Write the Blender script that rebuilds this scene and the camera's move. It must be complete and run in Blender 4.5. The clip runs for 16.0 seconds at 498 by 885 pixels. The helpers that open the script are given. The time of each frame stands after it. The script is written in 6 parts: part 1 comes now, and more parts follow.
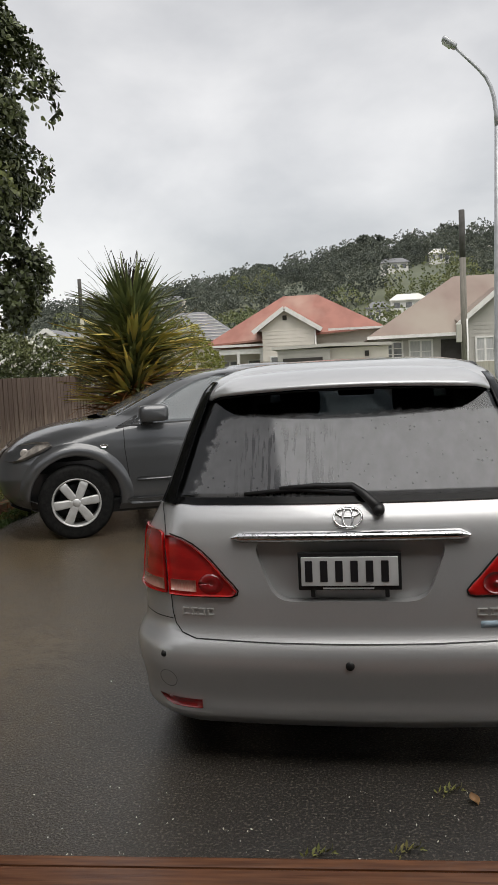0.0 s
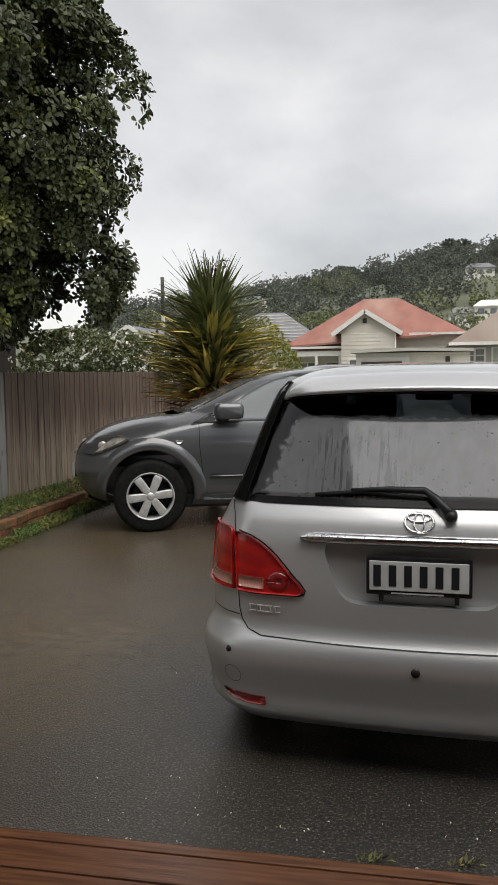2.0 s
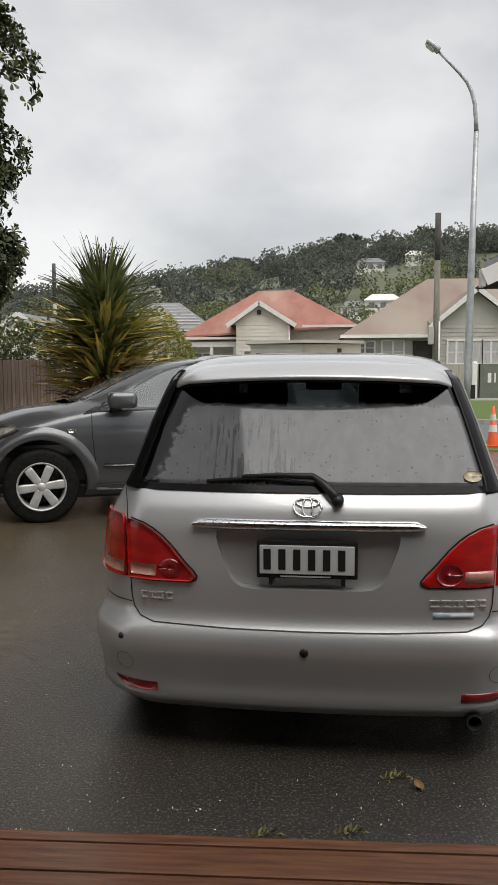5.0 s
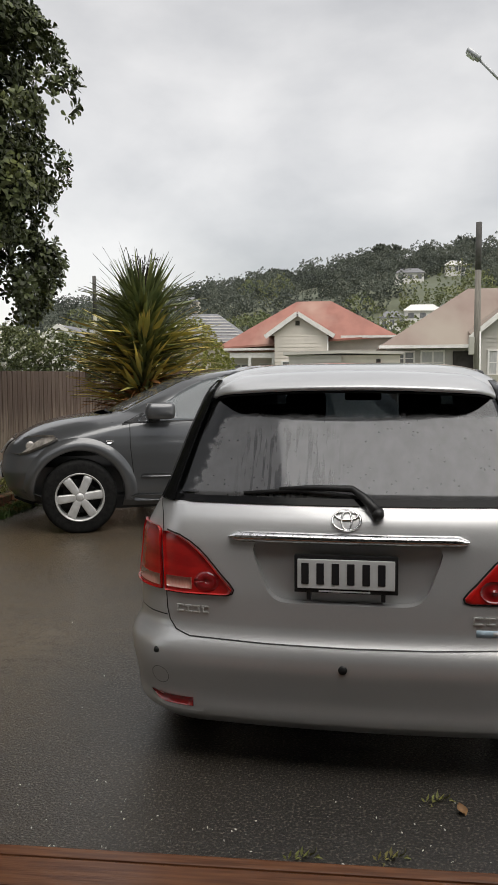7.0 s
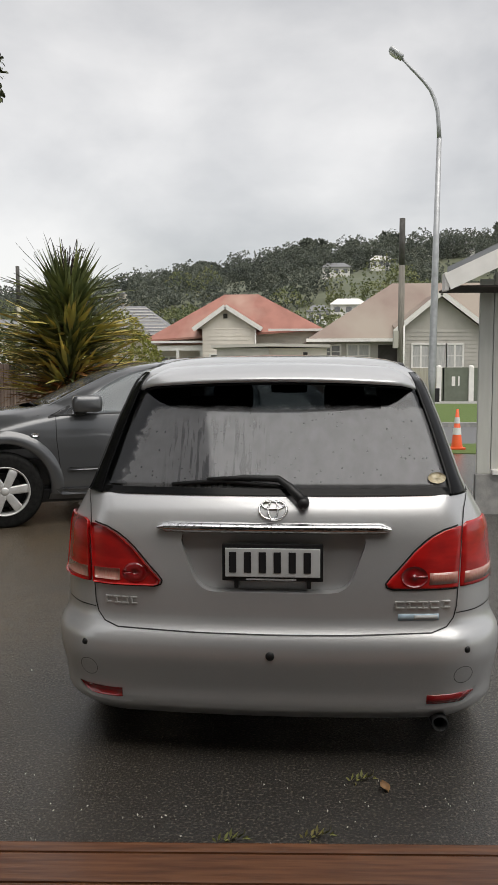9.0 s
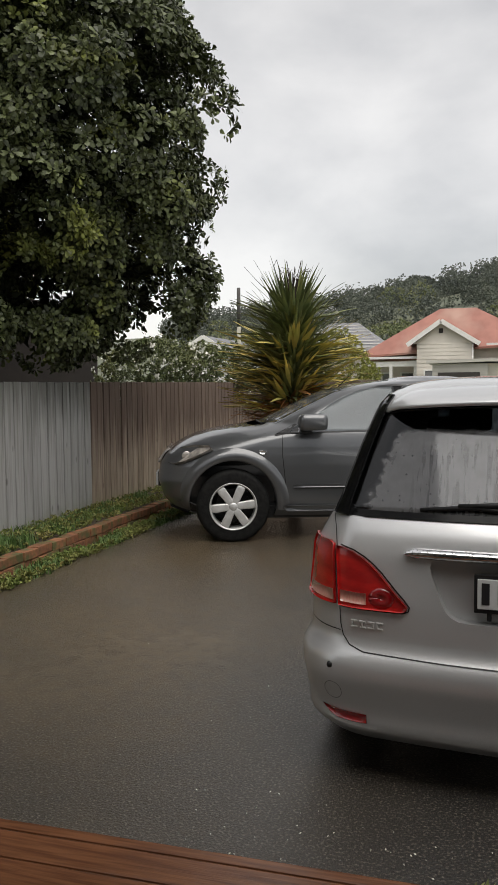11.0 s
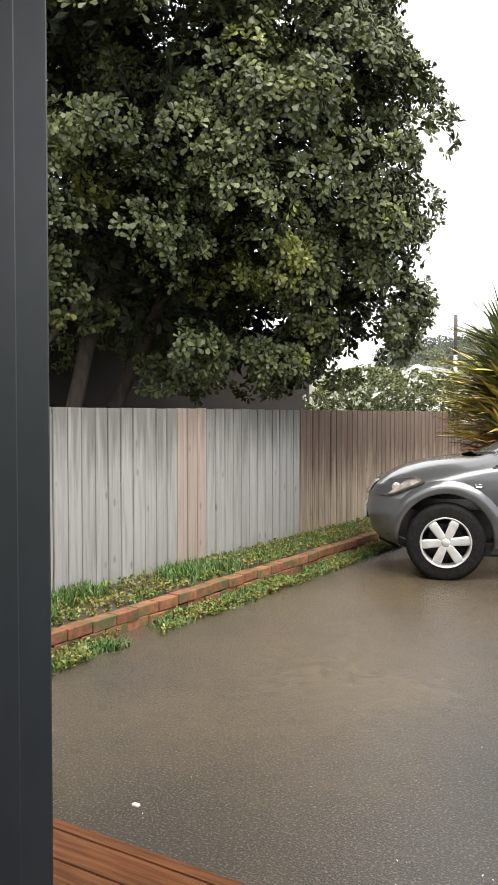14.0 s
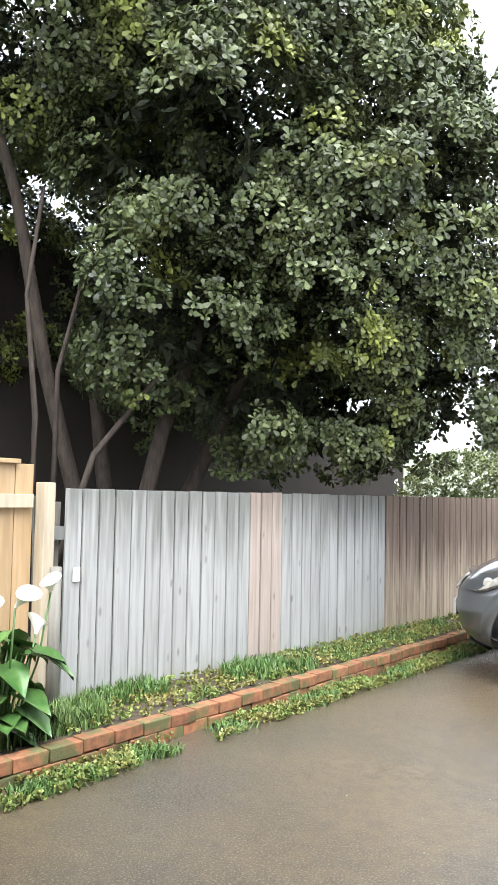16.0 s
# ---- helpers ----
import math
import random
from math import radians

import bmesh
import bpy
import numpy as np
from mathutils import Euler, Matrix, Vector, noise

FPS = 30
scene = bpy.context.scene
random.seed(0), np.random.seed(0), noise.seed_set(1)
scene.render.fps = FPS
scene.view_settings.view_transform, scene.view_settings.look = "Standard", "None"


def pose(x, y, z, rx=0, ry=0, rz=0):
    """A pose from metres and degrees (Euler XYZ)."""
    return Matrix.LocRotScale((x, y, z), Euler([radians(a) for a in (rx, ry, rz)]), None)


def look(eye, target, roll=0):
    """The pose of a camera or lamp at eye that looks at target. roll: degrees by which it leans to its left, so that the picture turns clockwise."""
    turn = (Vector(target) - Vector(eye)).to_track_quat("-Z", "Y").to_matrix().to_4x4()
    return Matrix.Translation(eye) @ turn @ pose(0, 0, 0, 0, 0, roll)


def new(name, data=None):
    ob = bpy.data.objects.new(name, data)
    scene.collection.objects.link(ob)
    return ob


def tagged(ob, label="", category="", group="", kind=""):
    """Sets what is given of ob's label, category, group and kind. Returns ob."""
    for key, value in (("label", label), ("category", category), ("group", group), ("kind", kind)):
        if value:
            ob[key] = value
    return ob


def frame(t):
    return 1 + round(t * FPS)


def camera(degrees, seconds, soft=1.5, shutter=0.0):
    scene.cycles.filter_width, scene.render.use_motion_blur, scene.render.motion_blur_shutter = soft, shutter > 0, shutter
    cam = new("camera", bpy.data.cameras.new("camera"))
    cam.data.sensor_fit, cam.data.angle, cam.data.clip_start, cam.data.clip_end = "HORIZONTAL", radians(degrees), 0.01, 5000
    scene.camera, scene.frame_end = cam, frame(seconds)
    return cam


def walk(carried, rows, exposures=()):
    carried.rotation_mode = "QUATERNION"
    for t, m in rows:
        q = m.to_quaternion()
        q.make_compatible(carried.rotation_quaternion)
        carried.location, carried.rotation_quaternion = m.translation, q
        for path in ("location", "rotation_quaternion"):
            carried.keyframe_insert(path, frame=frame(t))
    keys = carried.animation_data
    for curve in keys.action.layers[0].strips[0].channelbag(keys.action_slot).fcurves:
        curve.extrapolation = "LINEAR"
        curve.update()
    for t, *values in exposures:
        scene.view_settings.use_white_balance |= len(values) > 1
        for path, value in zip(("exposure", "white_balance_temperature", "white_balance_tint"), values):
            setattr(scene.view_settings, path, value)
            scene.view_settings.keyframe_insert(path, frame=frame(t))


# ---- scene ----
cam = camera(34.3, 16.0)
PATH = [
    (0, (0.026, 0.06, 1.55), (-0.212, 2.038, 1.374), -2.7),
    (0.5, (-0.004, 0.034, 1.551), (-0.37, 1.994, 1.393), -2.4),
    (1, (-0.007, 0.028, 1.55), (-0.425, 1.978, 1.397), -1.8),
    (1.5, (0.007, 0.041, 1.549), (-0.432, 1.986, 1.393), -1.0),
    (2, (0.033, 0.052, 1.542), (-0.387, 2.0, 1.374), -0.8),
    (2.5, (0.05, 0.046, 1.538), (-0.266, 2.013, 1.359), -0.6),
    (3, (0.064, 0.049, 1.521), (-0.165, 2.026, 1.323), -0.6),
    (3.2, (0.067, 0.041, 1.517), (-0.119, 2.021, 1.312), -0.4),
    (5.3, (0.044, 0.019, 1.534), (-0.12, 2.003, 1.345), -0.2),
    (5.5, (0.038, 0.039, 1.535), (-0.155, 2.021, 1.349), -0.1),
    (6, (0.033, 0.043, 1.534), (-0.218, 2.019, 1.358), -0.1),
    (6.5, (0.042, 0.047, 1.533), (-0.222, 2.023, 1.363), -0.1),
    (7, (0.049, 0.072, 1.529), (-0.209, 2.048, 1.363), -0.3),
    (7.5, (0.059, 0.04, 1.526), (-0.156, 2.022, 1.362), -0.3),
    (8, (0.081, 0.033, 1.519), (-0.057, 2.021, 1.349), -0.5),
    (8.5, (0.071, 0.032, 1.524), (-0.02, 2.021, 1.343), -0.4),
    (9, (0.058, 0.032, 1.525), (-0.024, 2.022, 1.341), -0.2),
    (9.5, (0.02, 0.039, 1.531), (-0.201, 2.018, 1.341), -0.4),
    (10, (-0.036, 0.044, 1.545), (-0.45, 1.992, 1.363), -0.9),
    (10.2, (-0.047, 0.036, 1.551), (-0.529, 1.969, 1.379), -1.1),
    (12.3, (-0.148, 0.068, 1.554), (-0.802, 1.956, 1.446), -0.2),
    (12.5, (-0.14, 0.073, 1.554), (-0.82, 1.951, 1.449), -0.1),
    (13, (-0.077, 0.094, 1.555), (-0.838, 1.941, 1.451), 0.7),
    (13.5, (-0.113, 0.177, 1.545), (-1.073, 1.929, 1.441), -0.5),
    (14, (-0.163, 0.256, 1.537), (-1.226, 1.949, 1.471), -0.0),
    (14.5, (-0.112, 0.422, 1.528), (-1.189, 2.107, 1.475), -0.9),
    (15, (-0.059, 0.565, 1.521), (-1.171, 2.225, 1.442), 0.8),
    (15.5, (-0.066, 0.612, 1.549), (-1.255, 2.217, 1.449), 0.7),
    (16, (-0.187, 0.691, 1.576), (-1.453, 2.234, 1.708), 1.1),
]
walk(cam, [(t, look(eye, target, roll)) for t, eye, target, roll in PATH],
     [(0, 0.0, 6650, 10), (13.0, 0.05, 6750, 10), (13.5, 0.68, 6750, 10), (14.0, 1.38, 6750, 10), (14.5, 1.55, 6650, 10), (15.0, 1.8, 6550, 10), (15.5, 1.85, 6400, 9), (16.0, 2.1, 6100, 7)])


# ---- world, sun, exposure ----
world = bpy.data.worlds.new("overcast_sky")
scene.world = world
world.use_nodes = True
wn, wl = world.node_tree.nodes, world.node_tree.links
wn.clear()
w_out = wn.new("ShaderNodeOutputWorld")
w_bg = wn.new("ShaderNodeBackground")
w_sky = wn.new("ShaderNodeTexSky")
w_sky.sky_type, w_sky.sun_disc = "NISHITA", False
w_sky.sun_elevation, w_sky.sun_rotation = radians(64), radians(141)
w_co = wn.new("ShaderNodeTexCoord")
w_map = wn.new("ShaderNodeMapping")
w_map.inputs["Scale"].default_value = (1.0, 1.0, 1.7)
w_n = wn.new("ShaderNodeTexNoise")
w_n.inputs["Scale"].default_value, w_n.inputs["Detail"].default_value, w_n.inputs["Roughness"].default_value = 2.9, 7.0, 0.5
w_n.inputs["Distortion"].default_value = 0.15
w_r = wn.new("ShaderNodeValToRGB")
w_r.color_ramp.elements[0].position, w_r.color_ramp.elements[0].color = 0.33, (0.54, 0.543, 0.55, 1)
w_r.color_ramp.elements[1].position, w_r.color_ramp.elements[1].color = 0.66, (0.95, 0.94, 0.93, 1)
w_mix = wn.new("ShaderNodeMix")
w_mix.data_type = "RGBA"
w_mix.inputs["Factor"].default_value = 0.97
wl.new(w_co.outputs["Generated"], w_map.inputs["Vector"])
wl.new(w_map.outputs["Vector"], w_n.inputs["Vector"])
wl.new(w_n.outputs["Fac"], w_r.inputs["Fac"])
wl.new(w_sky.outputs["Color"], w_mix.inputs["A"])
wl.new(w_r.outputs["Color"], w_mix.inputs["B"])
wl.new(w_mix.outputs["Result"], w_bg.inputs["Color"])
wl.new(w_bg.outputs["Background"], w_out.inputs["Surface"])
w_bg.inputs["Strength"].default_value = 0.88
sun = new("sun", bpy.data.lights.new("sun", "SUN"))
sun.data.energy, sun.data.angle, sun.data.color = 2.4, radians(56), (1.0, 0.98, 0.95)
sun.matrix_world = look((6, -2.5, 20), (0, 5, 0))

# ---- helpers of this scene ----
def mat(name, base, rough=0.6, metal=0.0, second=None, scale=8.0, detail=4.0, bump=0.0, bump_scale=60.0, stretch=(1, 1, 1),
        coat=0.0, ramp=(0.35, 0.65), vary=0.0, rough2=None, spec=0.5, big=None, big_scale=0.7, big_ramp=(0.4, 0.62), island=False, coat_rough=0.06, coat_bump=0.0, big_under=False, mottle=None, silt=None):
    """A principled material: two-scale colour variation, bump, wear; vary: brightness by piece."""
    m = bpy.data.materials.new(name)
    m.use_nodes = True
    n, l = m.node_tree.nodes, m.node_tree.links
    p = n["Principled BSDF"]
    p.inputs["Roughness"].default_value, p.inputs["Metallic"].default_value = rough, metal
    p.inputs["Coat Weight"].default_value = coat
    p.inputs["Coat Roughness"].default_value = coat_rough
    p.inputs["Specular IOR Level"].default_value = spec
    co = n.new("ShaderNodeTexCoord")
    mp = n.new("ShaderNodeMapping")
    mp.inputs["Scale"].default_value = stretch
    l.new(co.outputs["Object"], mp.inputs["Vector"])
    if vary and not island:
        # every piece takes its own stretch of the grain
        off = n.new("ShaderNodeVectorMath")
        off.operation = "SCALE"
        off.inputs[0].default_value = (37.0, 53.0, 41.0)
        l.new(n.new("ShaderNodeObjectInfo").outputs["Random"], off.inputs["Scale"])
        l.new(off.outputs["Vector"], mp.inputs["Location"])

    def rgb(c):
        return (*c, 1)

    def mix(fac, a, b, blend="MIX"):
        x = n.new("ShaderNodeMix")
        x.data_type, x.blend_type = "RGBA", blend
        for key, v in (("Factor", fac), ("A", a), ("B", b)):
            if isinstance(v, tuple):
                x.inputs[key].default_value = v
            elif isinstance(v, float):
                x.inputs[key].default_value = v
            else:
                l.new(v, x.inputs[key])
        return x.outputs["Result"]

    def cloud(s, d, lo, hi):
        t = n.new("ShaderNodeTexNoise")
        t.inputs["Scale"].default_value, t.inputs["Detail"].default_value = s, d
        l.new(mp.outputs["Vector"], t.inputs["Vector"])
        r = n.new("ShaderNodeMapRange")
        r.inputs["From Min"].default_value, r.inputs["From Max"].default_value = lo, hi
        l.new(t.outputs["Fac"], r.inputs["Value"])
        return r.outputs["Result"]

    col = rgb(base)
    if big and big_under:
        f = cloud(big_scale, 5.0, *big_ramp)
        if silt:
            # silt has settled on the low side of the drive only
            sx = n.new("ShaderNodeSeparateXYZ")
            l.new(co.outputs["Object"], sx.inputs["Vector"])
            r = n.new("ShaderNodeMapRange")
            r.inputs["From Min"].default_value, r.inputs["From Max"].default_value = silt
            l.new(sx.outputs["X"], r.inputs["Value"])
            k = n.new("ShaderNodeMath")
            k.operation = "MULTIPLY"
            l.new(f, k.inputs[0])
            l.new(r.outputs["Result"], k.inputs[1])
            f = k.outputs["Value"]
        col = mix(f, col, rgb(big))
    if mottle:
        col = mix(cloud(mottle[0], 6.0, 0.40, 1.05), col, rgb(mottle[1]))
    if second:
        f = cloud(scale, detail, *ramp)
        col = mix(f, col, rgb(second))
        if rough2 is not None:
            r = n.new("ShaderNodeMapRange")
            r.inputs["To Min"].default_value, r.inputs["To Max"].default_value = rough, rough2
            l.new(f, r.inputs["Value"])
            l.new(r.outputs["Result"], p.inputs["Roughness"])
    if big and not big_under:
        col = mix(cloud(big_scale, 3.0, *big_ramp), col, rgb(big))
    if vary:
        if island:
            o = n.new("ShaderNodeNewGeometry").outputs["Random Per Island"]
        else:
            o = n.new("ShaderNodeObjectInfo").outputs["Random"]
        r = n.new("ShaderNodeMapRange")
        r.inputs["To Min"].default_value, r.inputs["To Max"].default_value = 1 - vary, 1 + vary
        l.new(o, r.inputs["Value"])
        hs = n.new("ShaderNodeHueSaturation")
        l.new(r.outputs["Result"], hs.inputs["Value"])
        if isinstance(col, tuple):
            hs.inputs["Color"].default_value = col
        else:
            l.new(col, hs.inputs["Color"])
        col = hs.outputs["Color"]
    if isinstance(col, tuple):
        p.inputs["Base Color"].default_value = col
    else:
        l.new(col, p.inputs["Base Color"])
    if bump:
        t = n.new("ShaderNodeTexNoise")
        t.inputs["Scale"].default_value, t.inputs["Detail"].default_value = bump_scale, 4.0
        l.new(mp.outputs["Vector"], t.inputs["Vector"])
        b = n.new("ShaderNodeBump")
        b.inputs["Strength"].default_value, b.inputs["Distance"].default_value = bump, 0.01
        l.new(t.outputs["Fac"], b.inputs["Height"])
        l.new(b.outputs["Normal"], p.inputs["Normal"])
        if coat_bump:
            b2 = n.new("ShaderNodeBump")
            b2.inputs["Strength"].default_value, b2.inputs["Distance"].default_value = coat_bump, 0.01
            l.new(t.outputs["Fac"], b2.inputs["Height"])
            l.new(b2.outputs["Normal"], p.inputs["Coat Normal"])
    return m


def mesh_of(name, verts, faces, material, smooth=False):
    me = bpy.data.meshes.new(name)
    me.from_pydata([tuple(v) for v in verts], [], faces)
    me.materials.append(material)
    if smooth:
        me.polygons.foreach_set("use_smooth", [True] * len(me.polygons))
    me.update()
    return me


def part(name, me, parent=None, label="", material=None):
    """Links a mesh (or a bmesh with a material) as one object, a thing or a part under parent."""
    if isinstance(me, bmesh.types.BMesh):
        bm, me = me, bpy.data.meshes.new(name)
        bm.normal_update()
        bm.to_mesh(me)
        bm.free()
        me.materials.append(material)
    ob = new(name, me)
    if parent is not None:
        ob.parent = parent
    if label:
        ob["label"] = label
    return ob


def empty(name, m, label, category, group="", kind=""):
    ob = new(name)
    ob.matrix_basis = m
    ob.empty_display_size = 0.1
    return tagged(ob, label, category, group, kind)


def smooth_bm(bm):
    for f in bm.faces:
        f.smooth = True
    return bm


def box(x0, x1, y0, y1, z0, z1, bevel=0.0, bm=None):
    """A box, bevelled; adds to bm if given."""
    own = bmesh.new()
    bmesh.ops.create_cube(own, size=1)
    for v in own.verts:
        v.co = Vector((x0 + (v.co.x + 0.5) * (x1 - x0), y0 + (v.co.y + 0.5) * (y1 - y0), z0 + (v.co.z + 0.5) * (z1 - z0)))
    if bevel:
        bmesh.ops.bevel(own, geom=own.edges[:], offset=bevel, segments=2, affect="EDGES", profile=0.6)
    if bm is None:
        return own
    return join(bm, own)


def join(bm, other):
    tmp = bpy.data.meshes.new("tmp")
    other.to_mesh(tmp)
    other.free()
    bm.from_mesh(tmp)
    bpy.data.meshes.remove(tmp)
    return bm


def box_mesh(x0, x1, y0, y1, z0, z1, material, bevel=0.0):
    bm = box(x0, x1, y0, y1, z0, z1, bevel)
    me = bpy.data.meshes.new("box")
    bm.to_mesh(me)
    bm.free()
    me.materials.append(material)
    return me


def tube(points, radii, sides=8, bm=None, cap=True):
    """A tapered tube along points."""
    bm = bm or bmesh.new()
    rings = []
    for i, (p, r) in enumerate(zip(points, radii)):
        p = Vector(p)
        a, b = Vector(points[max(i - 1, 0)]), Vector(points[min(i + 1, len(points) - 1)])
        q = (b - a).normalized().to_track_quat("Z", "Y")
        rings.append([bm.verts.new(p + q @ Vector((r * math.cos(k * math.tau / sides), r * math.sin(k * math.tau / sides), 0))) for k in range(sides)])
    for a, b in zip(rings, rings[1:]):
        for k in range(sides):
            f = bm.faces.new((a[k], a[(k + 1) % sides], b[(k + 1) % sides], b[k]))
            f.smooth = True
    if cap:
        bm.faces.new(rings[0][::-1])
        bm.faces.new(rings[-1])
    return bm


def lathe(profile, sides=32, axis="z", bm=None):
    """Turns (radius, along) pairs round an axis."""
    bm = bm or bmesh.new()
    rings = []
    for r, h in profile:
        ring = []
        for k in range(sides):
            a = k * math.tau / sides
            c, s = r * math.cos(a), r * math.sin(a)
            ring.append(bm.verts.new({"z": (c, s, h), "x": (h, c, s), "y": (s, h, c)}[axis]))
        rings.append(ring)
    for a, b in zip(rings, rings[1:]):
        for k in range(sides):
            f = bm.faces.new((a[k], a[(k + 1) % sides], b[(k + 1) % sides], b[k]))
            f.smooth = True
    return bm


def prism(outline, y0, y1, bm=None):
    """A flat outline of (x, z) pairs, drawn from y0 to y1."""
    bm = bm or bmesh.new()
    a = [bm.verts.new((x, y0, z)) for x, z in outline]
    b = [bm.verts.new((x, y1, z)) for x, z in outline]
    bm.faces.new(a)
    bm.faces.new(b[::-1])
    for i in range(len(a)):
        j = (i + 1) % len(a)
        bm.faces.new((a[j], a[i], b[i], b[j]))
    bmesh.ops.recalc_face_normals(bm, faces=bm.faces[:])
    return bm


def sheet(rows, thick=0.0, flip=False):
    """A grid of points as a mesh; thick: a skirt drawn back along the mean normal."""
    bm = bmesh.new()
    vs = [[bm.verts.new(p) for p in row] for row in rows]
    for a, b in zip(vs, vs[1:]):
        for k in range(len(a) - 1):
            q = (a[k], a[k + 1], b[k + 1], b[k])
            if len({tuple(round(c, 6) for c in v.co) for v in q}) == 4:
                bm.faces.new(q[::-1] if flip else q).smooth = True
    bm.normal_update()
    if thick:
        edge = [e for e in bm.edges if e.is_boundary]
        back = -thick * sum((f.normal for f in bm.faces), Vector()).normalized()
        made = bmesh.ops.extrude_edge_only(bm, edges=edge)["geom"]
        for v in made:
            if isinstance(v, bmesh.types.BMVert):
                v.co += back
    return bm


# ---- materials ----
M_asphalt = mat("wet_asphalt", (0.017, 0.0145, 0.012), 0.5, second=(0.19, 0.165, 0.13), scale=92, detail=8, ramp=(0.52, 0.70), bump=1.0, bump_scale=120,
                big=(0.105, 0.072, 0.034), big_scale=0.55, big_ramp=(0.26, 0.62), mottle=(11.0, (0.026, 0.021, 0.015)), silt=(-0.3, -1.7), big_under=True, coat=1.0, coat_rough=0.17, coat_bump=0.38)
M_lane = mat("road_asphalt", (0.10, 0.10, 0.105), 0.5, second=(0.14, 0.14, 0.14), scale=40, bump=0.2)
M_concrete = mat("kerb_concrete", (0.36, 0.35, 0.33), 0.8, second=(0.25, 0.25, 0.24), scale=9, bump=0.2)
M_verge = mat("lawn", (0.07, 0.12, 0.02), 0.9, second=(0.12, 0.17, 0.04), scale=14, bump=0.6, bump_scale=90)
M_soil = mat("damp_soil", (0.045, 0.033, 0.022), 0.9, second=(0.08, 0.06, 0.035), scale=16, bump=0.6, bump_scale=60)


def board_mat(name, base, grain, mould, foot, vary, from_top, seed):
    """A weathered paling: long grain, knots, black mould creeping down from the top, algae at the foot; a paling runs from 0 to 1 along its z."""
    m = mat(name, base, 0.72, second=grain, scale=5, detail=6, ramp=(0.45, 0.75), stretch=(7, 7, 0.5), bump=0.25, bump_scale=26, vary=vary)
    n, l = m.node_tree.nodes, m.node_tree.links
    p = n["Principled BSDF"]
    col = p.inputs["Base Color"].links[0].from_socket
    co = n.new("ShaderNodeTexCoord")
    geo = n.new("ShaderNodeNewGeometry")
    sep = n.new("ShaderNodeSeparateXYZ")
    l.new(co.outputs["Object"], sep.inputs["Vector"])

    def cloud(stretch, scale, detail):
        mp = n.new("ShaderNodeMapping")
        mp.inputs["Scale"].default_value = stretch
        mp.inputs["Location"].default_value = (seed, seed * 2.0, seed * 3.0)
        l.new(geo.outputs["Position"], mp.inputs["Vector"])
        t = n.new("ShaderNodeTexNoise")
        t.inputs["Scale"].default_value, t.inputs["Detail"].default_value = scale, detail
        l.new(mp.outputs["Vector"], t.inputs["Vector"])
        return t.outputs["Fac"]

    def blend(fac, colour, amount):
        nonlocal col
        k = n.new("ShaderNodeMath")
        k.operation = "MULTIPLY"
        k.inputs[1].default_value = amount
        l.new(fac, k.inputs[0])
        x = n.new("ShaderNodeMix")
        x.data_type = "RGBA"
        l.new(k.outputs["Value"], x.inputs["Factor"])
        l.new(col, x.inputs["A"])
        x.inputs["B"].default_value = (*colour, 1)
        col = x.outputs["Result"]

    def band(noise_out, spread, lo, hi):
        a = n.new("ShaderNodeMath")
        a.operation = "MULTIPLY_ADD"
        a.inputs[1].default_value = spread
        l.new(noise_out, a.inputs[0])
        l.new(sep.outputs["Z"], a.inputs[2])
        r = n.new("ShaderNodeMapRange")
        r.inputs["From Min"].default_value, r.inputs["From Max"].default_value = lo, hi
        l.new(a.outputs["Value"], r.inputs["Value"])
        return r.outputs["Result"]

    blend(band(cloud((16, 16, 1.2), 1.0, 5), 0.9, from_top + 0.45, from_top + 0.80), mould, 0.7)
    blend(band(cloud((5, 5, 3), 1.5, 4), 0.25, 0.24, 0.10), foot, 0.55)
    knot = n.new("ShaderNodeTexVoronoi")
    mp = n.new("ShaderNodeMapping")
    mp.inputs["Scale"].default_value = (1, 6, 2.6)
    l.new(geo.outputs["Position"], mp.inputs["Vector"])
    l.new(mp.outputs["Vector"], knot.inputs["Vector"])
    knot.inputs["Scale"].default_value = 1.0
    r = n.new("ShaderNodeMapRange")
    r.inputs["From Min"].default_value, r.inputs["From Max"].default_value = 0.12, 0.05
    l.new(knot.outputs["Distance"], r.inputs["Value"])
    blend(r.outputs["Result"], tuple(c * 0.7 for c in grain), 0.8)
    l.new(col, p.inputs["Base Color"])
    return m


M_grey_board = board_mat("weathered_grey_board", (0.375, 0.37, 0.355), (0.265, 0.255, 0.24), (0.10, 0.10, 0.085), (0.24, 0.25, 0.17), 0.07, 0.62, 1.0)
M_tan_board = board_mat("newer_pine_board", (0.41, 0.335, 0.29), (0.32, 0.255, 0.215), (0.17, 0.13, 0.10), (0.27, 0.24, 0.17), 0.06, 0.70, 2.0)
M_brown_board = board_mat("wet_brown_board", (0.40, 0.325, 0.25), (0.19, 0.125, 0.09), (0.075, 0.04, 0.032), (0.28, 0.25, 0.15), 0.16, 0.30, 3.0)
M_new_timber = mat("fresh_timber", (0.47, 0.32, 0.18), 0.6, second=(0.38, 0.25, 0.13), scale=5, stretch=(6, 6, 0.5), vary=0.08)
M_post = mat("pale_timber_post", (0.5, 0.42, 0.31), 0.7, second=(0.4, 0.33, 0.24), scale=6, stretch=(5, 5, 0.5))
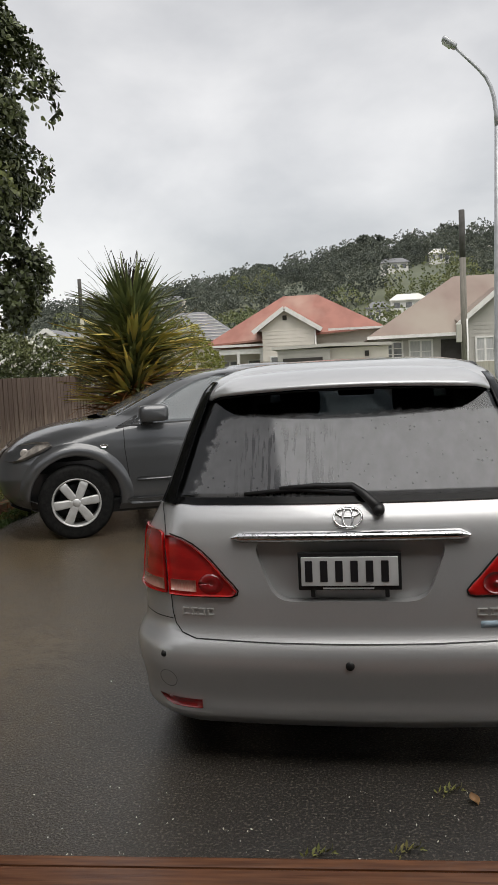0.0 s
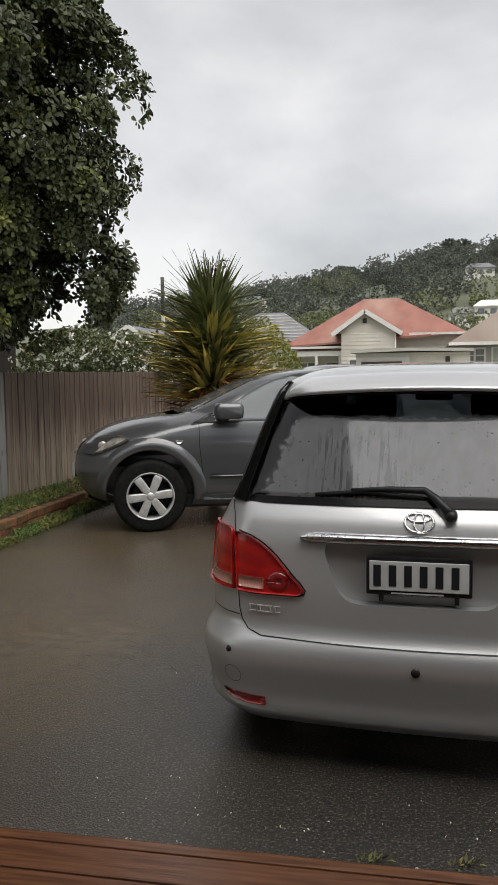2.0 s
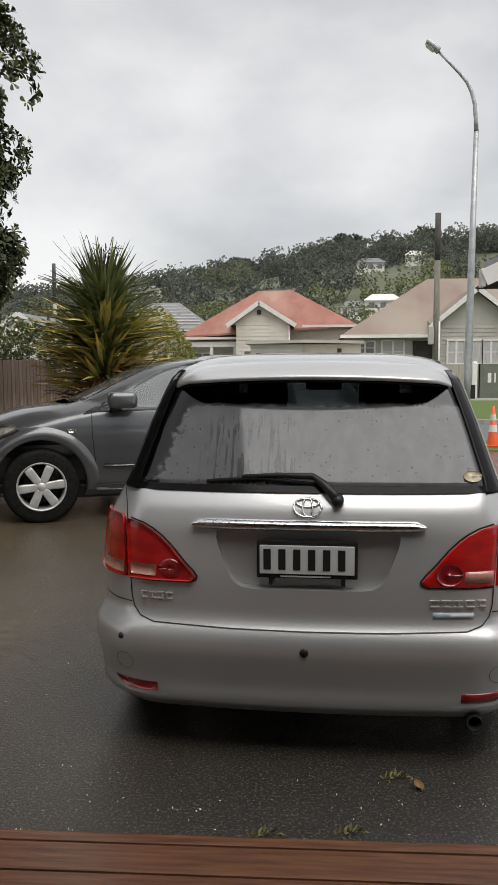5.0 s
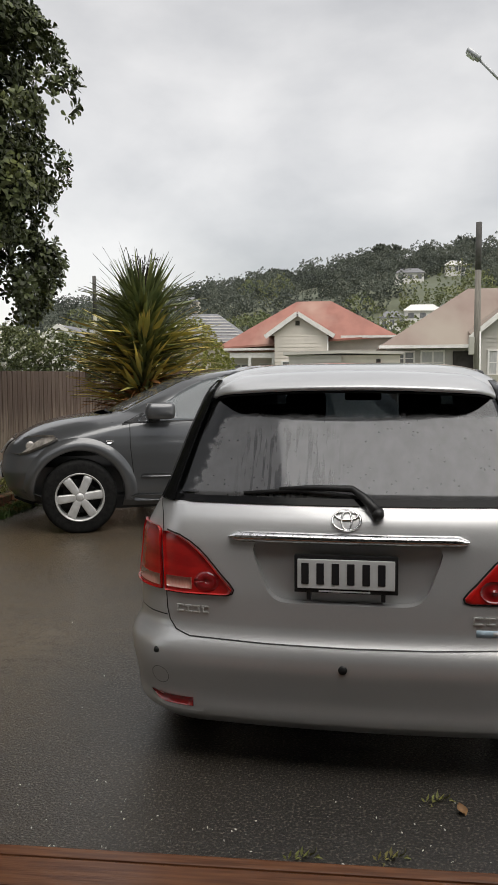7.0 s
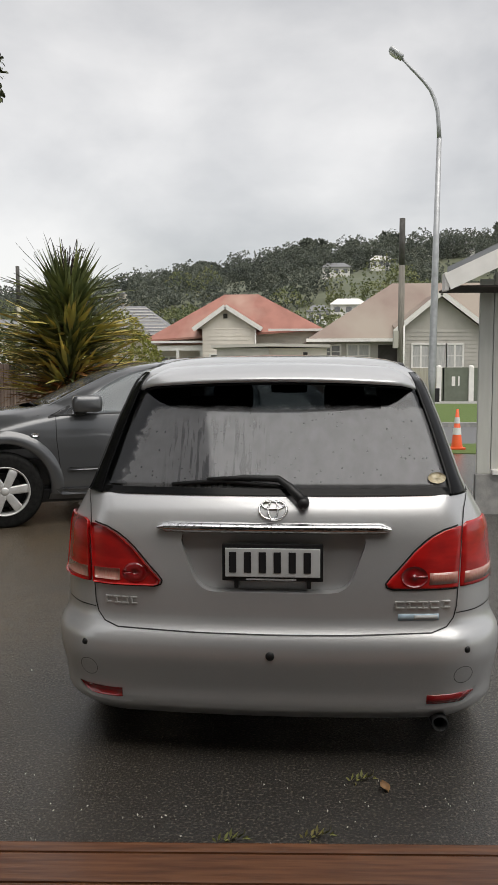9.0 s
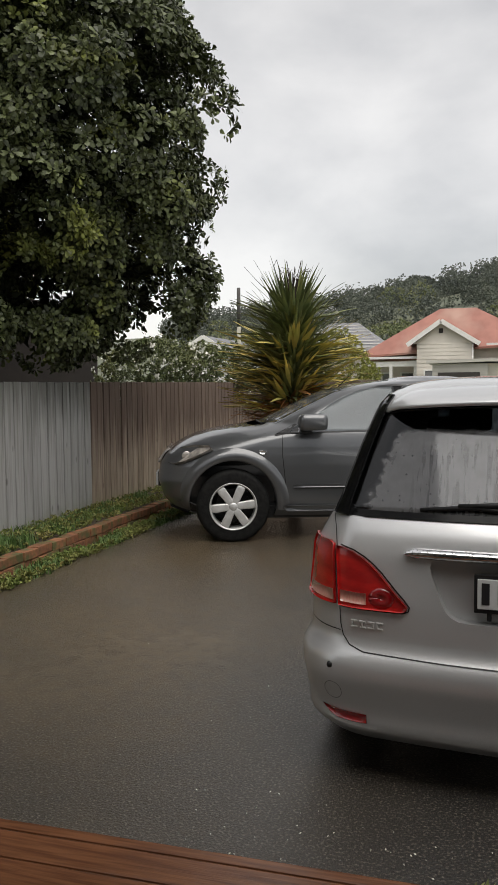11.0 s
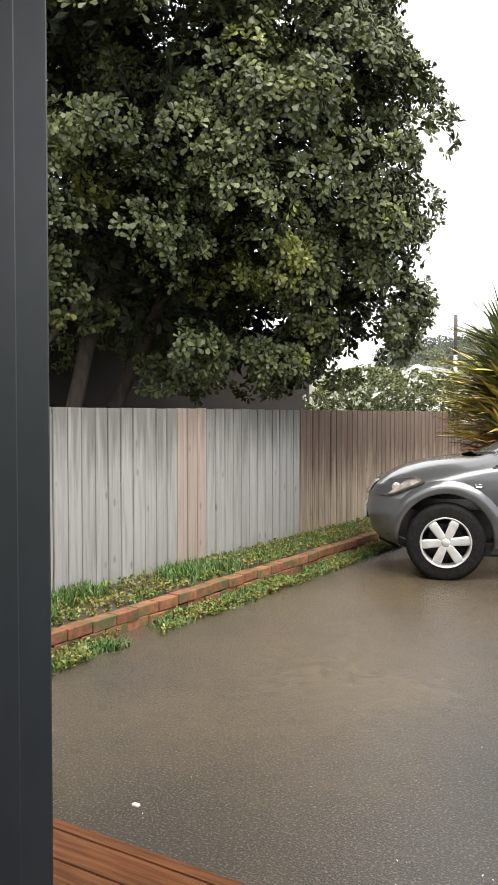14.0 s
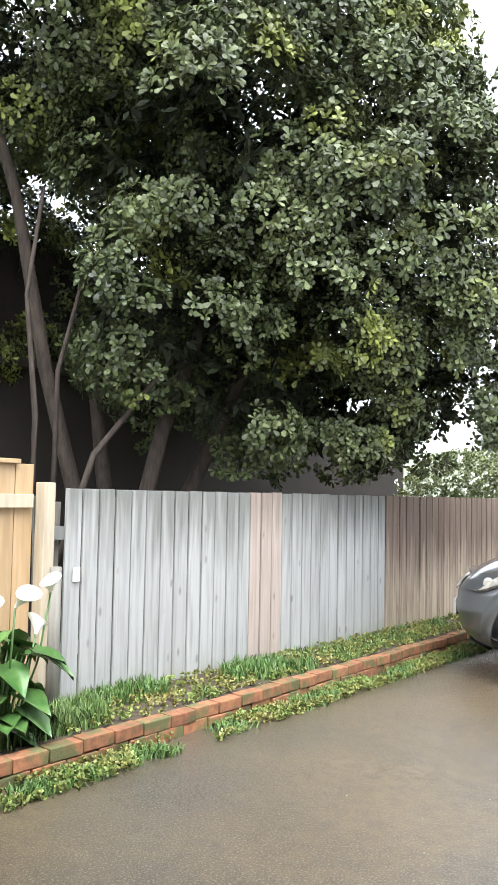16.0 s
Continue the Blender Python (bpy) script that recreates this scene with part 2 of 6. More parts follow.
M_brick = mat("mossy_brick", (0.33, 0.135, 0.062), 0.8, second=(0.19, 0.085, 0.045), scale=18, bump=0.5, bump_scale=70, vary=0.25,
              big=(0.11, 0.105, 0.04), big_scale=6, big_ramp=(0.46, 0.62))
M_deck = mat("wet_stained_deck", (0.22, 0.090, 0.040), 0.26, second=(0.12, 0.048, 0.023), scale=7, stretch=(0.6, 9, 9), bump=0.15, bump_scale=20, vary=0.12)
M_joinery = mat("charcoal_joinery", (0.022, 0.036, 0.050), 0.4, second=(0.028, 0.042, 0.058), scale=20)
M_black = mat("black_rubber", (0.012, 0.012, 0.012), 0.55, second=(0.02, 0.02, 0.02), scale=40)
M_room = mat("room_paint", (0.55, 0.52, 0.48), 0.9, second=(0.5, 0.48, 0.44), scale=3)
M_weather = mat("house_weatherboard", (0.42, 0.40, 0.36), 0.8, second=(0.36, 0.35, 0.31), scale=3)
M_ground = mat("far_ground", (0.10, 0.12, 0.06), 0.95, second=(0.07, 0.09, 0.04), scale=0.3)

# ---- ground, road, pavement ----
def slab(name, x0, x1, y0, y1, z0, z1, material, label="", category="", kind="structure"):
    ob = part(name, box_mesh(x0, x1, y0, y1, z0, z1, material))
    return tagged(ob, label, category, kind=kind)


slab("ground", -1500, 1500, -600, 2500, -0.6, -0.05, M_ground, "dull green open ground reaching the far hills", "ground")
slab("driveway", -3.95, 6.0, -0.6, 14.4, -0.3, 0.0, M_asphalt, "wet dark asphalt driveway with brown patches", "driveway")
slab("verge", -40, 60, 14.4, 16.2, -0.3, 0.01, M_verge, "short wet grass verge beside the road", "grass verge")
slab("road", -140, 160, 16.2, 21.3, -0.3, -0.03, M_lane, "grey asphalt street across the drive", "road")
slab("far_kerb", -140, 160, 21.3, 21.5, -0.3, 0.08, M_concrete, "pale concrete kerb along the street", "kerb")
slab("far_verge", -140, 160, 21.5, 33.0, -0.3, 0.06, M_verge, "green lawn verge beyond the street", "grass verge")
slab("garden_bed", -4.75, -4.02, 1.0, 14.4, -0.2, 0.13, M_soil, "damp soil strip between fence and brick edging", "garden bed")

# ---- house with the open sliding door behind the deck ----
HOUSE = pose(0, 0, 0, 0, 0, 1.2)


def house_box(name, x0, x1, y0, y1, z0, z1, material, label="", category="", bevel=0.0, parent=None):
    ob = part(name, box_mesh(x0, x1, y0, y1, z0, z1, material, bevel), parent)
    if parent is None:
        ob.matrix_basis = HOUSE
        tagged(ob, label, category, kind="structure")
    return ob


FRONT = 0.84
house_box("wall_north_left", -5.2, -0.86, FRONT - 0.07, FRONT + 0.05, 0, 2.55, M_weather, "painted house wall beside the sliding door", "wall")
house_box("wall_north_right", 1.3, 6.0, FRONT - 0.07, FRONT + 0.05, 0, 2.55, M_weather, "painted house wall beside the sliding door", "wall")
house_box("wall_north_head", -0.86, 1.3, FRONT - 0.07, FRONT + 0.05, 2.14, 2.55, M_weather, "painted wall above the sliding door", "wall")
house_box("wall_west", -3.1, -3.0, -4, FRONT - 0.07, 0, 2.55, M_room, "plain painted room wall", "wall")
house_box("wall_east", 3.4, 3.5, -4, FRONT - 0.07, 0, 2.55, M_room, "plain painted room wall", "wall")
house_box("wall_south", -3.1, 3.5, -4.1, -4.0, 0, 2.55, M_room, "plain painted room wall", "wall")
house_box("floor", -3.1, 3.5, -4.1, FRONT - 0.07, 0.0, 0.115, M_room, "plain room floor", "floor")
house_box("ceiling", -3.1, 3.5, -4.1, FRONT - 0.07, 2.45, 2.5, M_room, "plain white room ceiling", "ceiling")
# unseen eave, its overhang chosen to keep light off the ground by the deck
house_box("house_roof", -5.4, 6.2, -5, FRONT + 0.72, 2.56, 2.68, M_weather, "unseen low roof edge of the house, shading the ground by the deck", "roof")
door = empty("door_1", HOUSE, "charcoal aluminium sliding door frame, open", "sliding door", kind="structure")
part("jamb", box_mesh(-0.86, -0.792, FRONT - 0.09, FRONT + 0.06, 0.115, 2.14, M_joinery, 0.004), door)
part("rail_stop", box_mesh(-0.792, -0.767, FRONT - 0.05, FRONT - 0.01, 0.115, 2.14, M_joinery, 0.003), door)
part("jamb", box_mesh(1.24, 1.30, FRONT - 0.09, FRONT + 0.06, 0.115, 2.14, M_joinery, 0.004), door)
part("head", box_mesh(-0.80, 1.24, FRONT - 0.09, FRONT + 0.06, 2.08, 2.14, M_joinery, 0.004), door)
part("sill", box_mesh(-0.80, 1.24, FRONT - 0.09, FRONT + 0.06, 0.08, 0.125, M_joinery, 0.004), door)

deck = empty("deck", HOUSE, "wet reddish-brown stained timber deck", "deck", kind="structure")
DECK_END = 2.335
bm = box(-3.9, 4.2, FRONT + 0.07, DECK_END - 0.03, 0.0, 0.06)
part("joist_frame", bm, deck, material=M_soil)
board = box_mesh(-3.9, 4.2, -0.0675, 0.0675, 0.07, 0.105, M_deck, 0.006)
part("nosing", box_mesh(-3.9, 4.2, DECK_END - 0.05, DECK_END, 0.0, 0.105, M_deck, 0.006), deck)
for k in range(9):
    ob = part("deck_board", board, deck)
    ob.location = (0, DECK_END - 0.056 - 0.068 - 0.141 * k, 0)

# ---- fence along the drive ----
FX = -4.70


def fence_x(y):
    return FX + 0.02 * (y - 5)


grey = empty("paling_fence", pose(0, 0, 0), "weathered grey timber paling fence with three newer boards", "fence", kind="structure")
brown = empty("brown_fence", pose(0, 0, 0), "rain-darkened brown timber paling fence", "fence", kind="structure")
rng = random.Random(4)
paling = [box_mesh(-0.01, 0.01, -w / 2, w / 2, 0, 1, m, 0.004) for m in (M_grey_board, M_tan_board, M_brown_board) for w in (0.135, 0.141)]
y = 4.29
part("rail", box_mesh(FX - 0.06, FX - 0.02, 4.1, 8.6, 0.45, 0.54, M_grey_board), grey)
part("rail", box_mesh(FX - 0.06, FX - 0.02, 4.1, 8.6, 1.25, 1.34, M_grey_board), grey)
k = 0
while y < 14.2:
    is_grey = y < 8.45
    tan = 6.22 < y < 6.70
    me = paling[(2 if tan else 0 if is_grey else 4) + rng.randrange(2)]
    ob = part("paling", me, grey if is_grey else brown)
    low = 0.10 + (0.05 if y > 8 else 0)
    top = 1.605 + rng.uniform(-0.004, 0.004) + (0.004 if tan else 0)
    ob.matrix_basis = pose(fence_x(y) + rng.uniform(-0.004, 0.004), y, low, rng.uniform(-0.2, 0.2), 0, rng.uniform(-0.4, 0.4)) @ Matrix.Diagonal((1, 1, top - low, 1))
    y += 0.152
    k += 1
part("rail", box_mesh(-4.70, -4.66, 8.6, 14.2, 1.25, 1.34, M_brown_board), brown)
part("rail", box_mesh(-4.70, -4.66, 8.6, 14.2, 0.45, 0.54, M_brown_board), brown)
for y in (4.7, 6.6, 8.45):
    part("fence_post", box_mesh(FX - 0.16, FX - 0.06, y - 0.05, y + 0.05, 0, 1.55, M_grey_board), grey)
# the fence across the end of the drive
back = empty("rear_fence", pose(0, 0, 0), "dark timber paling fence behind the parked cars", "fence", kind="structure")
for k in range(38):
    ob = part("paling", paling[4 + k % 2], back)
    ob.matrix_basis = pose(-4.45 + 0.152 * k, 14.25, 0.0, 0, 0, 90) @ Matrix.Diagonal((1, 1, 1.62, 1))

# ---- brick edging ----
edging = empty("brick_edging", pose(0, 0, 0), "low mossy red brick garden edging, two courses", "brick edging", kind="structure")
brick = box_mesh(-0.055, 0.055, -0.113, 0.113, -0.038, 0.038, M_brick, 0.006)
for course in range(2):
    for k in range(46):
        ob = part("brick", brick, edging)
        ob.matrix_basis = pose(-3.965 - 0.004 * k * 0.25 + rng.uniform(-0.008, 0.008), 2.6 + 0.238 * k + 0.119 * course, 0.03 + 0.083 * course + rng.uniform(-0.004, 0.004),
                               rng.uniform(-1, 1), rng.uniform(-1.5, 1.5), rng.uniform(-1.5, 1.5))


# ---- cars ----
class Shell:
    """A car body as plan outlines stacked by height. keys: z, rear y, front y, half width, rear corner (across, along), front corner (across, along), rear crown, front crown."""

    def __init__(self, keys, smooth=5):
        k = np.array(keys, float)
        self.z0, self.z1 = k[0, 0], k[-1, 0]
        self.zs = np.linspace(self.z0, self.z1, 160)
        cols = []
        for c in range(1, k.shape[1]):
            v = np.interp(self.zs, k[:, 0], k[:, c])
            pad = np.pad(v, smooth, mode="edge")
            pad[:smooth], pad[-smooth:] = 2 * v[0] - v[smooth:0:-1], 2 * v[-1] - v[-2:-smooth - 2:-1]
            ker = np.hanning(2 * smooth + 3)[1:-1]
            cols.append(np.convolve(pad, ker / ker.sum(), mode="valid"))
        self.cols = np.array(cols)

    def at(self, z):
        return [float(np.interp(z, self.zs, c)) for c in self.cols]

    def rear(self, x, z, out=0.0):
        yr, yf, w, ax, ay, bx, by, cr, cf = self.at(z)
        a = abs(x)
        y = yr + cr * (a / w) ** 2
        if a > w - ax:
            y += ay * (1 - math.sqrt(max(0.0, 1 - ((a - w + ax) / ax) ** 2)))
        return Vector((x, y - out, z))

    def front(self, x, z, out=0.0):
        yr, yf, w, ax, ay, bx, by, cr, cf = self.at(z)
        a = abs(x)
        y = yf - cf * (a / w) ** 2
        if a > w - bx:
            y -= by * (1 - math.sqrt(max(0.0, 1 - ((a - w + bx) / bx) ** 2)))
        return Vector((x, y + out, z))

    def side(self, s, y, z, out=0.0):
        yr, yf, w, ax, ay, bx, by, cr, cf = self.at(z)
        x = w
        if y < yr + cr + ay:
            x = w - ax + ax * math.sqrt(max(0.0, 1 - ((yr + cr + ay - y) / ay) ** 2))
        if y > yf - cf - by:
            x = w - bx + bx * math.sqrt(max(0.0, 1 - ((y - yf + cf + by) / by) ** 2))
        return Vector((s * (x + out), y, z))

    def corner(self, s, a, z, out=0.0):
        """The rear corner: a runs from 0 (rear face) to 1 (side)."""
        yr, yf, w, ax, ay, bx, by, cr, cf = self.at(z)
        g = a * math.pi / 2
        x, y = w - ax + ax * math.sin(g), yr + cr * ((w - ax + ax * math.sin(g)) / w) ** 2 + ay * (1 - math.cos(g))
        return Vector((s * (x + out * math.sin(g)), y - out * math.cos(g), z))

    def fcorner(self, s, a, z, out=0.0):
        yr, yf, w, ax, ay, bx, by, cr, cf = self.at(z)
        g = a * math.pi / 2
        x = w - bx + bx * math.sin(g)
        y = yf - cf * (x / w) ** 2 - by * (1 - math.cos(g))
        return Vector((s * (x + out * math.sin(g)), y + out * math.cos(g), z))

    def ring(self, z):
        yr, yf, w, ax, ay, bx, by, cr, cf = self.at(z)
        half = [self.rear(x, z) for x in np.linspace(0, w - ax, 8)[:-1]]
        half += [self.corner(1, a, z) for a in np.linspace(0, 1, 13)]
        r0, f0 = half[-1].y, self.fcorner(1, 1, z).y
        half += [Vector((w, y, z)) for y in np.linspace(r0, f0, 42)[1:-1]]
        half += [self.fcorner(1, a, z) for a in np.linspace(1, 0, 13)]
        half += [self.front(x, z) for x in np.linspace(w - bx, 0, 8)[1:]]
        return half + [Vector((-p.x, p.y, p.z)) for p in half[-2:0:-1]]

    def body(self, levels):
        bm = bmesh.new()
        rings = [[bm.verts.new(p) for p in self.ring(z)] for z in levels]
        n = len(rings[0])
        for a, b in zip(rings, rings[1:]):
            for k in range(n):
                bm.faces.new((a[k], a[(k + 1) % n], b[(k + 1) % n], b[k])).smooth = True
        bm.faces.new(rings[0][::-1])
        # the roof: shrinking rings with a light crown
        last, c = rings[-1], sum((v.co for v in rings[-1]), Vector()) / n
        for s, dz in ((0.93, 0.012), (0.8, 0.024), (0.55, 0.034), (0.25, 0.039)):
            ring = [bm.verts.new((c.x + (v.co.x - c.x) * s, c.y + (v.co.y - c.y) * s, v.co.z + dz)) for v in rings[-1]]
            for k in range(n):
                bm.faces.new((last[k], last[(k + 1) % n], ring[(k + 1) % n], ring[k])).smooth = True
            last = ring
        bm.faces.new(last).smooth = True
        bm.normal_update()
        return bm


def cut(ob, cutters):
    """Cuts the cutters' meshes out of ob, for good."""
    for me in cutters:
        c = new("cutter", me)
        c.parent = ob.parent
        mod = ob.modifiers.new("cut", "BOOLEAN")
        mod.operation, mod.solver, mod.object = "DIFFERENCE", "EXACT", c
        bpy.context.view_layer.update()
        got = bpy.data.meshes.new_from_object(ob.evaluated_get(bpy.context.evaluated_depsgraph_get()))
        ob.modifiers.clear()
        ob.data = got
        bpy.data.objects.remove(c)


def solid(bm, index=1):
    """A closed mesh for cut(), whose faces take the material slot index."""
    bmesh.ops.recalc_face_normals(bm, faces=bm.faces[:])
    for f in bm.faces:
        f.material_index = index
    me = bpy.data.meshes.new("solid")
    bm.to_mesh(me)
    bm.free()
    for m in (M_black, M_lining):
        me.materials.append(m)
    return me


def cabin(shell, z0, z1, fx=0.93, fy=0.97):
    bm = bmesh.new()
    rings = []
    for z in np.linspace(z0, z1, 16):
        pts = shell.ring(z)
        c = sum(pts, Vector()) / len(pts)
        rings.append([bm.verts.new((p.x * fx, c.y + (p.y - c.y) * fy, z)) for p in pts])
    n = len(rings[0])
    for a, b in zip(rings, rings[1:]):
        for k in range(n):
            bm.faces.new((a[k], a[(k + 1) % n], b[(k + 1) % n], b[k]))
    bm.faces.new(rings[0][::-1])
    bm.faces.new(rings[-1])
    return solid(bm)


def prism_x(outline, x0, x1):
    """An outline of (y, z) pairs drawn along x."""
    bm = prism(outline, x0, x1)
    for v in bm.verts:
        v.co = Vector((v.co.y, v.co.x, v.co.z))
    return solid(bm)


def rounded(outline, r=0.03, n=4):
    """Rounds the corners of an outline of pairs."""
    out, m = [], len(outline)
    for i in range(m):
        a, b, c = (Vector(outline[(i + k) % m]) for k in (-1, 0, 1))
        u, v = (a - b), (c - b)
        d = min(r, u.length / 2.2, v.length / 2.2)
        p, q = b + u.normalized() * d, b + v.normalized() * d
        for k in range(n + 1):
            t = k / n
            out.append(tuple(p * (1 - t) ** 2 + b * 2 * t * (1 - t) + q * t * t))
    return out


def patch(fn, outline, out, cols=14, rows=14, thick=0.006):
    """A panel on a surface: fn(u, z, out) gives its points; outline: rows of (z, u0, u1)."""
    z, a, b = (np.array(c, float) for c in zip(*outline))
    zs = np.unique(np.concatenate([np.linspace(z[0], z[-1], rows), z]))
    grid = []
    for zz in zs:
        u0, u1 = np.interp(zz, z, a), np.interp(zz, z, b)
        grid.append([fn(u, zz, out) for u in np.linspace(u0, u1, cols)])
    bm = sheet(grid)
    bm.normal_update()
    return sheet(grid, thick)


def ribbon(fn, pts, width=0.005, out=0.0025, steps=6):
    """A narrow strip on a surface along (u, z) pairs."""
    fine = []
    for (u0, z0), (u1, z1) in zip(pts, pts[1:]):
        fine += [(u0 + (u1 - u0) * k / steps, z0 + (z1 - z0) * k / steps) for k in range(steps)]
    fine.append(pts[-1])
    rows = [[], []]
    for i, (u, z) in enumerate(fine):
        a, b = fine[max(i - 1, 0)], fine[min(i + 1, len(fine) - 1)]
        d = Vector((b[0] - a[0], b[1] - a[1])).normalized() * width / 2
        rows[0].append(fn(u - d.y, z + d.x, out))
        rows[1].append(fn(u + d.y, z - d.x, out))
    return sheet(rows)


def drum_mesh(x0, x1, y, z, r, material):
    bm = bmesh.new()
    n = 48
    a = [bm.verts.new((x0, y + r * math.cos(k * math.tau / n), z + r * math.sin(k * math.tau / n))) for k in range(n)]
    b = [bm.verts.new((x1, v.co.y, v.co.z)) for v in a]
    bm.faces.new(a[::-1])
    bm.faces.new(b)
    for k in range(n):
        bm.faces.new((a[k], a[(k + 1) % n], b[(k + 1) % n], b[k]))
    bmesh.ops.recalc_face_normals(bm, faces=bm.faces[:])
    me = bpy.data.meshes.new("drum")
    bm.to_mesh(me)
    bm.free()
    me.materials.append(material)
    return me


def paint(name, base, rough, flake):
    return mat(name, base, rough, metal=0.5, second=tuple(c * 0.9 for c in base), scale=flake, coat=1.0)



M_lining = mat("dark_car_lining", (0.03, 0.03, 0.032), 0.9, second=(0.02, 0.02, 0.02), scale=30)
M_silver = paint("silver_metallic_paint", (0.60, 0.605, 0.61), 0.33, 300)
M_graphite = paint("graphite_metallic_paint", (0.105, 0.108, 0.112), 0.32, 300)
M_tyre = mat("tyre_rubber", (0.007, 0.007, 0.007), 0.7, spec=0.12, second=(0.015, 0.015, 0.014), scale=30, bump=0.2)
M_alloy = mat("silver_alloy", (0.66, 0.66, 0.65), 0.36, metal=0.45, second=(0.52, 0.52, 0.5), scale=12)
M_plastic = mat("black_plastic", (0.012, 0.012, 0.013), 0.4, spec=0.3, second=(0.022, 0.022, 0.022), scale=60)
M_frit = mat("gloss_black_glass", (0.004, 0.004, 0.0045), 0.12, second=(0.007, 0.007, 0.007), scale=30, spec=0.12)
M_chrome = mat("spotted_chrome", (0.75, 0.75, 0.76), 0.14, metal=1.0, second=(0.3, 0.3, 0.3), scale=90, ramp=(0.55, 0.62))
M_red = mat("red_lamp_plastic", (0.56, 0.012, 0.010), 0.25, second=(0.36, 0.006, 0.006), scale=9, stretch=(1, 1, 2.5), coat=0.5)
M_darkred = mat("dark_red_lamp_plastic", (0.26, 0.008, 0.010), 0.12, second=(0.2, 0.006, 0.008), scale=40, coat=1.0)
M_clear = mat("clear_lamp_plastic", (0.48, 0.18, 0.14), 0.15, second=(0.5, 0.26, 0.2), scale=60, stretch=(6, 1, 1), coat=1.0)
M_headlamp = mat("headlamp_plastic", (0.52, 0.48, 0.43), 0.15, second=(0.24, 0.22, 0.20), scale=14, coat=1.0, metal=0.3)
M_plate = mat("plate_white", (0.62, 0.63, 0.63), 0.5, second=(0.54, 0.55, 0.55), scale=12)
M_ink = mat("plate_black_ink", (0.012, 0.012, 0.014), 0.5)
M_sticker = mat("pale_blue_sticker", (0.45, 0.58, 0.68), 0.5)
M_sticker_b = mat("cream_sticker", (0.62, 0.56, 0.40), 0.5, second=(0.4, 0.33, 0.2), scale=60)


